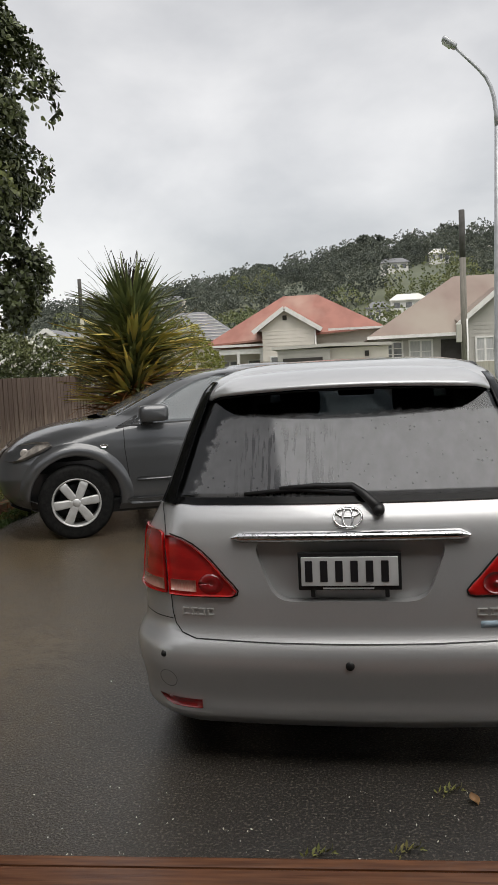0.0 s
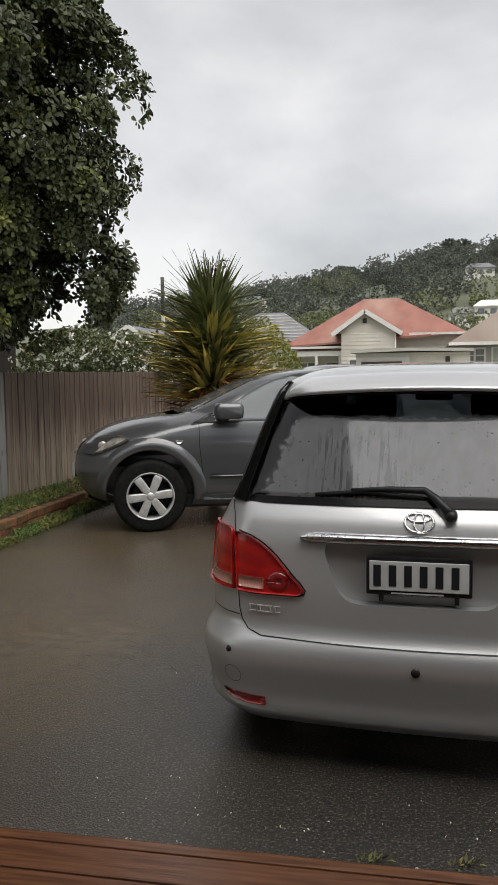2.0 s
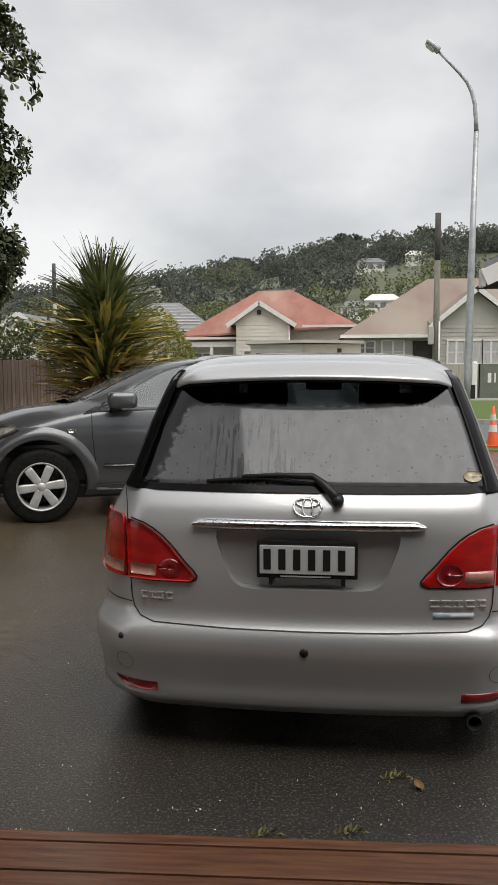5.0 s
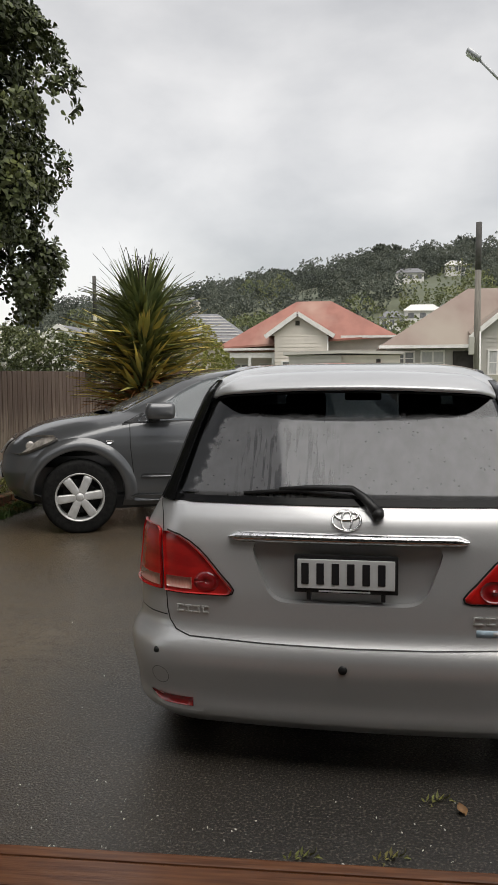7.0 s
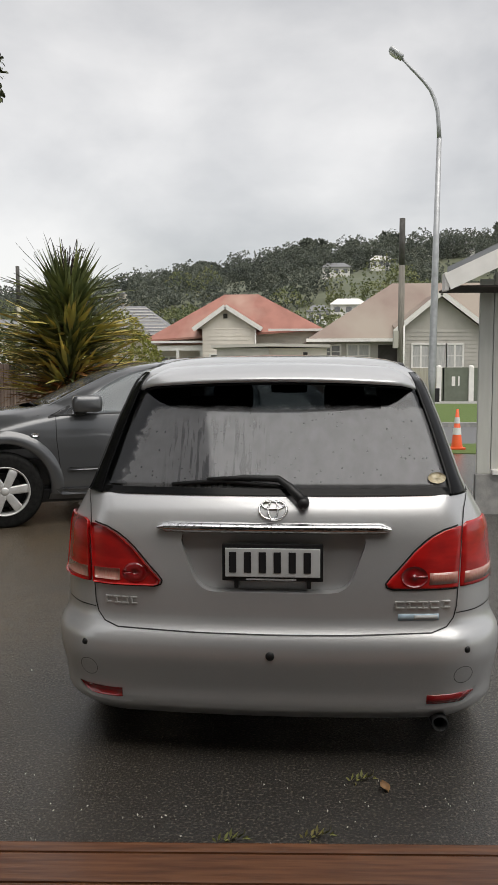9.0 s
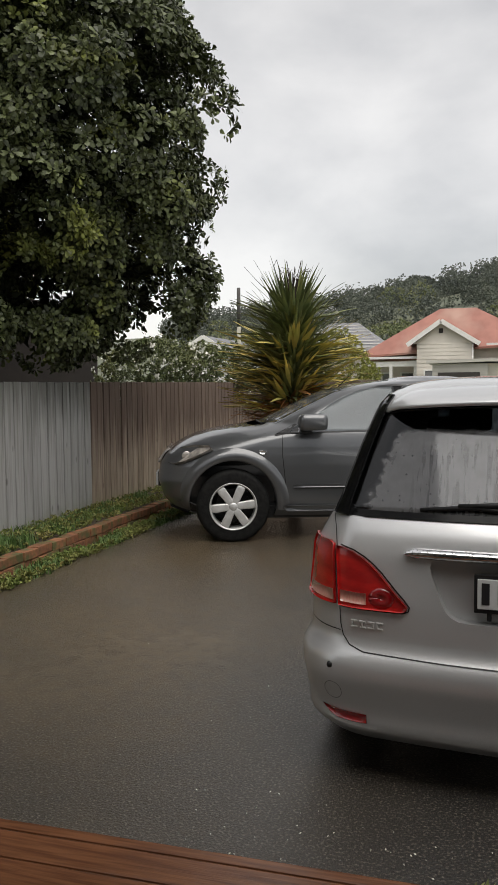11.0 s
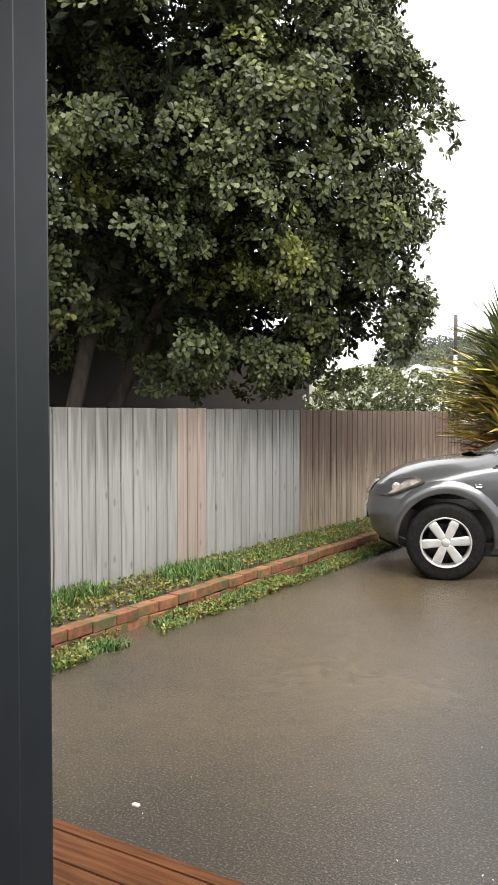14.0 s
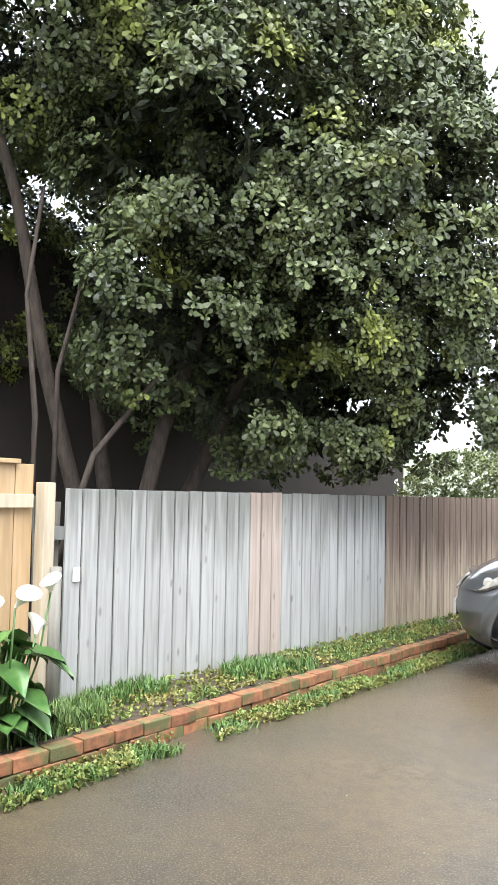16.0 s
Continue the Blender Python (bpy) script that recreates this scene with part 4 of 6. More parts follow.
# ---- grey SUV ----
SUV = Shell([
    (0.24, 0.35, 4.30, 0.78, 0.3, 0.3, 0.42, 0.34, 0.05, 0.08),
    (0.32, 0.15, 4.48, 0.85, 0.3, 0.32, 0.42, 0.38, 0.06, 0.08),
    (0.42, 0.06, 4.57, 0.88, 0.3, 0.35, 0.42, 0.42, 0.06, 0.08),
    (0.60, 0.00, 4.62, 0.89, 0.3, 0.4, 0.42, 0.46, 0.08, 0.08),
    (0.76, 0.02, 4.60, 0.893, 0.3, 0.4, 0.42, 0.50, 0.08, 0.08),
    (0.86, 0.06, 4.54, 0.888, 0.3, 0.4, 0.44, 0.56, 0.1, 0.1),
    (0.94, 0.10, 4.43, 0.876, 0.3, 0.4, 0.46, 0.62, 0.1, 0.1),
    (0.985, 0.12, 4.35, 0.868, 0.3, 0.4, 0.50, 0.68, 0.1, 0.12),
    (1.03, 0.14, 4.25, 0.858, 0.3, 0.4, 0.54, 0.78, 0.1, 0.12),
    (1.085, 0.18, 4.05, 0.84, 0.3, 0.4, 0.52, 0.9, 0.1, 0.12),
    (1.12, 0.22, 3.80, 0.815, 0.3, 0.4, 0.42, 0.7, 0.1, 0.15),
    (1.15, 0.26, 3.55, 0.80, 0.3, 0.4, 0.3, 0.5, 0.1, 0.15),
    (1.32, 0.45, 3.20, 0.735, 0.28, 0.4, 0.22, 0.36, 0.1, 0.15),
    (1.48, 0.72, 2.86, 0.67, 0.25, 0.4, 0.2, 0.32, 0.1, 0.13),
    (1.55, 0.90, 2.55, 0.635, 0.22, 0.4, 0.2, 0.32, 0.1, 0.1),
    (1.585, 1.1, 2.28, 0.58, 0.2, 0.4, 0.2, 0.3, 0.1, 0.1),
    (1.60, 1.3, 2.1, 0.50, 0.2, 0.4, 0.2, 0.3, 0.1, 0.1),
], 2)
suv = empty("grey_suv", pose(0.71, 9.73, 0, 0, 0, 110), "dark grey five-door SUV parked across the drive", "car")
s_body = part("body", SUV.body(np.concatenate([np.linspace(0.24, 1.15, 60), np.linspace(1.165, 1.60, 34)])), suv, "graphite metallic body", M_graphite)
s_body.data.materials.append(M_lining)
s_front = [(-0.60, 1.17), (0.60, 1.17), (0.53, 1.50), (-0.53, 1.50)]
s_win_a = rounded([(2.20, 1.10), (3.26, 1.085), (2.86, 1.36), (2.56, 1.50), (2.20, 1.525)], 0.04)
s_win_b = rounded([(1.22, 1.12), (2.10, 1.10), (2.10, 1.525), (1.30, 1.50)], 0.04)
cut(s_body, [cabin(SUV, 0.62, 1.56, 0.94, 0.975), solid(prism(s_front, 2.6, 4.0)), prism_x(s_win_a, -1.3, 1.3), prism_x(s_win_b, -1.3, 1.3)])
cut(s_body, [drum_mesh(s * 0.55, s * 1.3, yy, 0.375, 0.435, M_black) for s in (-1, 1) for yy in (1.01, 3.84)])
for f in s_body.data.polygons:
    f.use_smooth = True
mod = s_body.modifiers.new("edges", "EDGE_SPLIT")
mod.split_angle = radians(32)
pane("windscreen", patch(SUV.front, [(1.16, -0.63, 0.63), (1.51, -0.55, 0.55)], -0.002, 14, 10, 0.004), M_screen, suv, "windscreen paled by a painted sky reflection")
for s in (-1, 1):
    fn = lambda u, z, o, s=s: SUV.side(s, u, z, o)
    pane("front_window", patch(fn, [(1.08, 2.18, 3.28), (1.36, 2.18, 2.88), (1.50, 2.18, 2.58), (1.53, 2.18, 2.3)], 0.006, 14, 10, 0.004), M_sideglass, suv, "tinted front door window")
    pane("rear_door_window", patch(fn, [(1.09, 1.20, 2.12), (1.53, 1.28, 2.12)], 0.006, 10, 8, 0.004), M_sideglass, suv)
    part("b_pillar", patch(fn, [(1.09, 2.09, 2.21), (1.53, 2.09, 2.21)], 0.003, 4, 8, 0.003), suv, "black door pillar", M_plastic)
    part("window_line", ribbon(fn, [(3.42, 1.055), (3.30, 1.075), (2.6, 1.088), (1.2, 1.10)], 0.014, 0.006), suv, material=M_plastic)
    part("window_frame", ribbon(fn, [(3.32, 1.075), (2.90, 1.37), (2.57, 1.515), (2.2, 1.54), (1.3, 1.515)], 0.02, 0.004), suv, "black window surround", M_plastic)
    part("mirror_corner", patch(fn, [(1.07, 3.16, 3.40), (1.10, 3.16, 3.33), (1.17, 3.16, 3.19)], 0.004, 6, 5, 0.004), suv, "black mirror corner", M_plastic)
    part("door_seam", ribbon(fn, [(3.345, 1.06), (3.345, 0.85), (3.32, 0.6), (3.30, 0.40)], 0.008, 0.003), suv, material=M_plastic)
    part("door_seam", ribbon(fn, [(2.15, 1.08), (2.15, 0.42)], 0.008, 0.003), suv, material=M_plastic)
    part("door_strip", patch(fn, [(0.535, 1.55, 3.25), (0.565, 1.55, 3.23)], 0.012, 12, 2, 0.01), suv, "grey door rubbing strip", M_graphite)
    part("sill_cover", patch(fn, [(0.30, 1.45, 3.30), (0.36, 1.45, 3.36)], 0.015, 12, 3, 0.02), suv, "dark sill", M_graphite)
    for yy in (1.01, 3.84):
        rows = []
        for a in np.linspace(radians(-8), radians(188), 40):
            row = []
            for r, o in ((0.432, -0.05), (0.434, 0.012), (0.445, 0.026), (0.49, 0.034), (0.53, 0.022), (0.56, 0.001)):
                row.append(SUV.side(s, yy + r * math.cos(a), max(0.25, 0.375 + r * math.sin(a)), o))
            rows.append(row)
        part("wheel_flare", sheet(rows, flip=(s > 0)), suv, "flared wheel arch", M_graphite)
        wheel(suv, s * 0.79, yy, 0.366, 0.232, s)
    lamp = part("headlamp", patch(fn, [(0.765, 4.40, 4.51), (0.785, 4.32, 4.51), (0.84, 4.19, 4.48), (0.88, 4.10, 4.43), (0.915, 4.03, 4.32), (0.94, 4.06, 4.20)], 0.022, 16, 12, 0.03), suv, "grey swept-back headlamp", M_headlamp)
    part("lamp_bowl", lathe([(0.0, 0.0), (0.03, -0.004), (0.045, 0.006)], 18, "x"), lamp, "bright lamp bowl", M_headlamp).location = SUV.side(s, 4.30, 0.855, 0.018)
    # one black patch for the lower bumper and the painted shade under the nose
    part("bumper_intake", patch(fn, [(0.28, 4.02, 4.33), (0.36, 4.16, 4.42), (0.41, 4.30, 4.44)], 0.010, 8, 5, 0.012), suv, "black lower bumper patch with the nose's shade in it", M_plastic)
    part("side_marker", patch(fn, [(0.87, 3.51, 3.58), (0.905, 3.51, 3.58)], 0.005, 4, 3, 0.004), suv, "clear indicator lens", M_chrome)
    part("fog_lamp", patch(fn, [(0.43, 4.34, 4.45), (0.465, 4.34, 4.46)], 0.008, 5, 3, 0.006), suv, "clear fog lamp", M_chrome)
    mirror = part("wing_mirror", smooth_bm(box(s * 1.01 - 0.12, s * 1.01 + 0.12, 2.92, 3.20, 1.11, 1.27, 0.05)), suv, "grey wing mirror", M_graphite)
    part("mirror_arm", smooth_bm(box(s * 0.90 - 0.09, s * 0.90 + 0.09, 3.06, 3.17, 1.075, 1.13, 0.02)), mirror, "black base", M_plastic)
    seat(suv, s * 0.38, 2.25, 0.66, 0.60)
    part("hood_seam", ribbon(lambda u, z, o, s=s: SUV.side(s, u, z, o), [(3.50, 1.075), (3.8, 1.06), (4.1, 1.02), (4.35, 0.965)], 0.008, 0.004), suv, material=M_plastic)
part("front_plate", box_mesh(-0.20, 0.20, 4.62, 4.645, 0.50, 0.63, M_plate, 0.004), suv, "white front number plate seen edge-on")
part("plate_holder", box_mesh(-0.21, 0.21, 4.56, 4.62, 0.49, 0.64, M_plastic, 0.004), suv)
part("grille", patch(SUV.front, [(0.76, -0.45, 0.45), (0.90, -0.42, 0.42)], 0.012, 10, 5, 0.02), suv, "dark chrome grille", M_headlamp)
part("lower_bumper", patch(SUV.front, [(0.25, -0.5, 0.5), (0.33, -0.52, 0.52)], 0.01, 10, 3, 0.02), suv, "black bumper lip", M_plastic)
part("wiper", tube([SUV.front(-0.45, 1.155, 0.02), SUV.front(-0.1, 1.165, 0.03), SUV.front(0.35, 1.16, 0.02)], [0.012, 0.01, 0.008], 6), suv, "black windscreen wiper", M_plastic)
part("aerial", tube([(-0.45, 2.72, 1.53), (-0.47, 2.56, 1.68)], [0.006, 0.003], 6), suv, "short black roof aerial", M_plastic)
part("underbody", box_mesh(-0.7, 0.7, 0.4, 4.2, 0.2, 0.34, M_black, 0.02), suv)
part("dashboard", smooth_bm(box(-0.62, 0.62, 3.0, 3.4, 0.7, 1.1, 0.06)), suv, material=M_lining)


# ---- foliage ----
def leaf_mat(name, base, second, tip, rough=0.38):
    m = mat(name, base, rough, second=second, scale=1.1, detail=3, vary=0.6, island=True, big=tip, big_scale=0.9, big_ramp=(0.55, 0.66), spec=0.4)
    return m


M_leaf = leaf_mat("glossy_green_leaf", (0.040, 0.051, 0.017), (0.10, 0.118, 0.046), (0.21, 0.23, 0.055), 0.45)
# near-black copy of the leaf colour: the crown's inner shade painted in
M_shaded_leaf = mat("shade_dark_leaf", (0.016, 0.021, 0.010), 0.7, second=(0.024, 0.027, 0.014), scale=1.5, vary=0.4, island=True, spec=0.2)
M_bark = mat("grey_brown_bark", (0.030, 0.020, 0.015), 0.9, second=(0.06, 0.043, 0.033), scale=9, stretch=(3, 3, 0.6), bump=0.6, bump_scale=30)
M_sword = mat("cordyline_green", (0.085, 0.115, 0.045), 0.35, second=(0.22, 0.235, 0.09), scale=3, vary=0.4, island=True)
M_sword_y = mat("cordyline_yellow", (0.72, 0.55, 0.16), 0.5, second=(0.46, 0.42, 0.12), scale=3, vary=0.35, island=True)
M_sword_o = mat("cordyline_rust", (0.42, 0.19, 0.06), 0.6, second=(0.26, 0.14, 0.06), scale=3, vary=0.35, island=True)
M_bush = leaf_mat("yellow_green_bush", (0.22, 0.25, 0.06), (0.34, 0.33, 0.08), (0.40, 0.33, 0.07), 0.6)
M_shrub = leaf_mat("dull_green_shrub", (0.12, 0.15, 0.065), (0.19, 0.21, 0.09), (0.26, 0.25, 0.10), 0.6)
M_white = mat("white_petal", (0.85, 0.84, 0.78), 0.55, second=(0.78, 0.78, 0.68), scale=20)
M_lily = mat("calla_leaf", (0.045, 0.11, 0.025), 0.35, second=(0.09, 0.17, 0.045), scale=12, vary=0.25)
M_grass = mat("grass_blade", (0.07, 0.135, 0.03), 0.6, second=(0.12, 0.18, 0.05), scale=2, vary=0.35, island=True)
M_weed = mat("weed_leaf", (0.14, 0.20, 0.045), 0.6, second=(0.25, 0.22, 0.07), scale=3, vary=0.4, island=True)


def leaves_mesh(name, centres, normals, size, per, material, seed, spread=0.9, width=0.36):
    """Rosettes of small folded leaves at the given centres, as one mesh."""
    g = np.random.default_rng(seed)
    n = len(centres)
    c = np.repeat(np.asarray(centres), per, 0)
    nn = np.repeat(np.asarray(normals), per, 0)
    d = g.normal(size=(n * per, 3)) * spread + nn
    d /= np.linalg.norm(d, axis=1, keepdims=True)
    side = np.cross(d, g.normal(size=d.shape) * 0.5 + nn)
    side /= np.linalg.norm(side, axis=1, keepdims=True) + 1e-9
    up = np.cross(side, d)
    L = size * g.uniform(0.65, 1.25, (n * per, 1))
    base = c + d * L * 0.15
    w = L * width
    pts = np.stack([base, base + d * L * 0.5 + side * w * 0.5 + up * w * 0.2, base + d * L * 1.0 + up * L * 0.03 - nn * 0, base + d * L * 0.5 - side * w * 0.5 + up * w * 0.2], 1)
    v = pts.reshape(-1, 3)
    k = np.arange(n * per) * 4
    f = np.concatenate([np.stack([k, k + 1, k + 2], 1), np.stack([k, k + 2, k + 3], 1)])
    me = bpy.data.meshes.new(name)
    me.vertices.add(len(v))
    me.vertices.foreach_set("co", v.ravel())
    me.loops.add(len(f) * 3)
    me.loops.foreach_set("vertex_index", f.ravel().astype(np.int32))
    me.polygons.add(len(f))
    me.polygons.foreach_set("loop_start", np.arange(len(f)) * 3)
    me.polygons.foreach_set("loop_total", np.full(len(f), 3))
    me.materials.append(material)
    me.update(calc_edges=True)
    return me


def rosettes_mesh(name, centres, axes, size, per, material, seed):
    """Whorls of blunt, spoon-shaped leaves round short twigs, as one mesh."""
    g = np.random.default_rng(seed)
    n = len(centres)
    ax = axes / np.linalg.norm(axes, axis=1, keepdims=True)
    u = np.cross(ax, g.normal(size=ax.shape))
    u /= np.linalg.norm(u, axis=1, keepdims=True) + 1e-9
    w = np.cross(ax, u)
    ang = (np.arange(per) * math.tau * 0.382)[None] + g.uniform(0, math.tau, (n, 1)) + g.normal(size=(n, per)) * 0.15
    el = np.linspace(0.15, 1.15, per)[None] + g.normal(size=(n, per)) * 0.16
    flat = np.cos(ang)[..., None] * u[:, None] + np.sin(ang)[..., None] * w[:, None]
    d = flat * np.cos(el)[..., None] + ax[:, None] * np.sin(el)[..., None]
    up = ax[:, None] * np.cos(el)[..., None] - flat * np.sin(el)[..., None]
    side = np.cross(d, up)
    L = (size * g.uniform(0.7, 1.2, (n, per)) * np.linspace(1.08, 0.72, per)[None])[..., None]
    base = centres[:, None] + d * L * 0.12
    k = L * g.uniform(0.50, 0.62, (n, per, 1))
    pts = np.stack([base, base + d * L * 0.45 - side * k * 0.30 + up * k * 0.10, base + d * L * 0.45 + side * k * 0.30 + up * k * 0.10,
                    base + d * L * 0.82 - side * k * 0.46 + up * k * 0.02, base + d * L * 0.82 + side * k * 0.46 + up * k * 0.02, base + d * L - up * k * 0.12], 2)
    v = pts.reshape(-1, 3)
    i = np.arange(n * per) * 6
    f = np.concatenate([np.stack(t, 1) for t in ((i, i + 2, i + 1), (i + 1, i + 2, i + 4), (i + 1, i + 4, i + 3), (i + 3, i + 4, i + 5))])
    me = bpy.data.meshes.new(name)
    me.vertices.add(len(v))
    me.vertices.foreach_set("co", v.ravel())
    me.loops.add(len(f) * 3)
    me.loops.foreach_set("vertex_index", f.ravel().astype(np.int32))
    me.polygons.add(len(f))
    me.polygons.foreach_set("loop_start", np.arange(len(f)) * 3)
    me.polygons.foreach_set("loop_total", np.full(len(f), 3))
    me.materials.append(material)
    me.update(calc_edges=True)
    return me


def crown_points(blobs, per_area, seed, inner=0.25):
    """Points on lumpy ellipsoids, with outward normals; those deep inside another blob are thinned out."""
    g = np.random.default_rng(seed)
    P, N = [], []
    for cx, cy, cz, rx, ry, rz in blobs:
        n = int(per_area * 4 * math.pi * ((rx * ry * rz) ** (2 / 3)))
        d = g.normal(size=(n, 3))
        d /= np.linalg.norm(d, axis=1, keepdims=True)
        lump = np.array([0.25 * noise.noise(Vector((*(q * 2.2 + cx),))) + 0.42 * noise.noise(Vector((*(q * 4.6 + cy),))) for q in d])
        r = (1 + 0.42 * lump - inner * g.random(n) ** 2.2)[:, None]
        P.append(np.array([cx, cy, cz]) + d * r * [rx, ry, rz])
        N.append(d)
    P, N = np.concatenate(P), np.concatenate(N)
    deep = np.zeros(len(P))
    for cx, cy, cz, rx, ry, rz in blobs:
        q = np.linalg.norm((P - [cx, cy, cz]) / [rx, ry, rz], axis=1)
        deep += q < 0.62
    keep = (deep == 0) | (g.random(len(P)) < 0.2)
    return P[keep], N[keep]


def branch(points, r0, r1):
    return tube(points, list(np.linspace(r0, r1, len(points))), 9)


# the big tree behind the fence
tree = empty("broadleaf_tree", pose(-6.0, 6.6, 0), "large dark evergreen tree with glossy leaves overhanging the fence", "tree")
blobs = [
    (1.52, 0.95, 4.35, 1.60, 1.7, 1.35), (0.15, 0.3, 6.2, 2.15, 2.4, 1.5), (-0.9, -1.4, 6.3, 1.9, 1.9, 1.4), (1.0, 1.0, 5.4, 1.55, 1.6, 1.35), (1.80, 1.2, 4.9, 0.90, 1.0, 0.85),
    (1.78, 1.85, 2.62, 0.86, 0.78, 0.58), (0.9, 0.0, 2.75, 0.75, 0.75, 0.80), (0.5, -0.7, 3.3, 0.9, 0.9, 0.8), (-0.1, -1.9, 5.7, 0.9, 1.1, 0.7),
    (1.44, 1.3, 3.5, 1.36, 1.2, 0.9), (1.3, 1.0, 2.45, 0.65, 0.6, 0.55), (-0.2, 0.9, 7.4, 2.0, 2.0, 1.1), (-1.6, 1.8, 5.0, 1.8, 1.8, 1.8),
    (0.0, 2.6, 4.0, 1.7, 1.4, 1.5), (-1.8, -2.6, 6.4, 1.9, 1.9, 1.5), (0.9, -0.7, 4.6, 1.3, 1.2, 1.0), (0.5, 1.8, 2.7, 1.3, 1.0, 0.8),
    (-2.4, -2.6, 4.2, 0.9, 3.0, 1.9), (-2.6, 2.4, 3.6, 1.2, 2.2, 1.8), (0.2, -1.4, 6.6, 1.9, 1.8, 1.4), (1.3, 0.2, 3.4, 1.0, 0.9, 0.6),
]
gt = np.random.default_rng(17)
C, D = crown_points(blobs, 5.2, 7, 0.10)
holes = np.array([noise.noise(Vector((*(c * 1.15),))) for c in C])
keep = (C[:, 2] > 1.9) & (holes > np.where(C[:, 0] > 1.6, -0.45, -0.08))
C, D = C[keep], D[keep]
P, N = [], []
for c, d in zip(C, D):
    # one leafy spray: a flattened cap that faces out and up
    axis = Vector(d) * 0.8 + Vector((0, 0, 0.75))
    axis.normalize()
    n = int(gt.integers(26, 50))
    q = gt.normal(size=(n, 3))
    q /= np.linalg.norm(q, axis=1, keepdims=True)
    a = np.array(axis)
    q = np.where((q @ a)[:, None] < 0.0, -q, q)
    rad = gt.uniform(0.18, 0.38)
    pts = c + q * rad * gt.uniform(0.75, 1.05, (n, 1)) * [1, 1, 0.8]
    ok = pts[:, 2] > 1.70
    P.append(pts[ok])
    N.append((q * 0.75 + a * 0.45)[ok])
P, N = np.concatenate(P), np.concatenate(N)
part("crown", rosettes_mesh("crown", P, N, 0.082, 7, M_leaf, 3), tree, "dense glossy green leaves in whorls")
# inner leaves in the darkened copy, so gaps read as deep shade
part("inner_crown", leaves_mesh("inner_crown", *crown_points([(b[0] * 0.9 - 0.1, b[1], b[2] + 0.1, b[3] * 0.74, b[4] * 0.74, b[5] * 0.74) for b in blobs], 20, 9, 0.5), 0.15, 8, M_shaded_leaf, 5), tree, "inner leaves with the crown's shade in their dark colour")
for i, (pts, r0, r1) in enumerate([
    ([(0.15, -0.55, 0), (0.1, -0.6, 1.2), (0.25, -0.45, 2.2), (0.5, -0.1, 3.4), (0.6, 0.3, 5.0)], 0.11, 0.04),
    ([(0.0, -0.15, 0), (0.05, -0.05, 1.3), (0.35, 0.3, 2.3), (0.7, 0.7, 3.6), (0.9, 0.9, 5.2)], 0.10, 0.04),
    ([(-0.1, -0.9, 0), (-0.2, -1.1, 1.5), (-0.2, -1.5, 2.7), (-0.3, -1.8, 4.2), (-0.6, -2.1, 5.6)], 0.09, 0.04),
    ([(-0.1, -0.5, 0), (-0.5, -0.5, 1.6), (-0.9, -0.4, 3.0), (-1.1, 0.3, 5.0)], 0.10, 0.04),
    ([(0.35, -1.75, 0.9), (0.45, -1.45, 1.9), (0.55, -1.0, 2.45), (0.6, -0.6, 2.9)], 0.035, 0.015),
    ([(0.3, -1.95, 1.0), (0.3, -1.95, 2.2), (0.2, -2.0, 3.2), (0.1, -1.8, 4.2)], 0.03, 0.015),
    ([(0.3, -1.75, 1.0), (0.25, -1.7, 2.6), (0.35, -1.55, 3.4), (0.4, -1.2, 4.0)], 0.025, 0.012),
    ([(-0.1, -2.2, 0.6), (0.0, -2.15, 2.0), (-0.1, -2.25, 3.4), (-0.2, -2.1, 4.6)], 0.05, 0.02),
]):
    part("trunk" if i < 4 else "limb", branch(pts, r0, r1), tree, "grey-brown bark" if i < 4 else "", M_bark)

# the cordyline behind the SUV
cord = empty("cordyline", pose(-2.78, 10.75, 0), "tall green cordyline with yellow and rusty lower leaves", "plant")
part("stem", branch([(0, 0, 0), (0.03, 0, 0.8), (0.0, 0.02, 1.5), (-0.03, 0, 2.3)], 0.10, 0.06), cord, "fibrous stem", M_bark)


def sword_leaves(name, n, z0, z1, el0, el1, length, material, seed, droop=0.25, reach=0.05):
    g = random.Random(seed)
    V, F = [], []
    for _ in range(n):
        a = g.uniform(0, math.tau)
        z = g.uniform(z0, z1)
        el = radians(g.uniform(el0, el1))
        L = length * g.uniform(0.75, 1.15)
        out, w = Vector((math.cos(a), math.sin(a), 0)), g.uniform(0.026, 0.042)
        side = Vector((-math.sin(a), math.cos(a), 0))
        side = (side + Vector((0, 0, g.uniform(-0.5, 0.5)))).normalized()
        k0 = len(V)
        steps = 5
        for s in range(steps + 1):
            t = s / steps
            p = out * (reach + L * t * math.cos(el)) + Vector((0, 0, z + L * t * math.sin(el) - droop * L * t * t * (0.4 + g.random() * 0.2)))
            ww = w * (0.55 + 1.2 * t) if t < 0.4 else w * 1.03 * (1 - (t - 0.4) / 0.6) + 0.001
            V += [p - side * ww, p + Vector((0, 0, -0.006)), p + side * ww]
        for s in range(steps):
            q = k0 + 3 * s
            F += [(q, q + 1, q + 4, q + 3), (q + 1, q + 2, q + 5, q + 4)]
    return mesh_of(name, V, F, material, True)


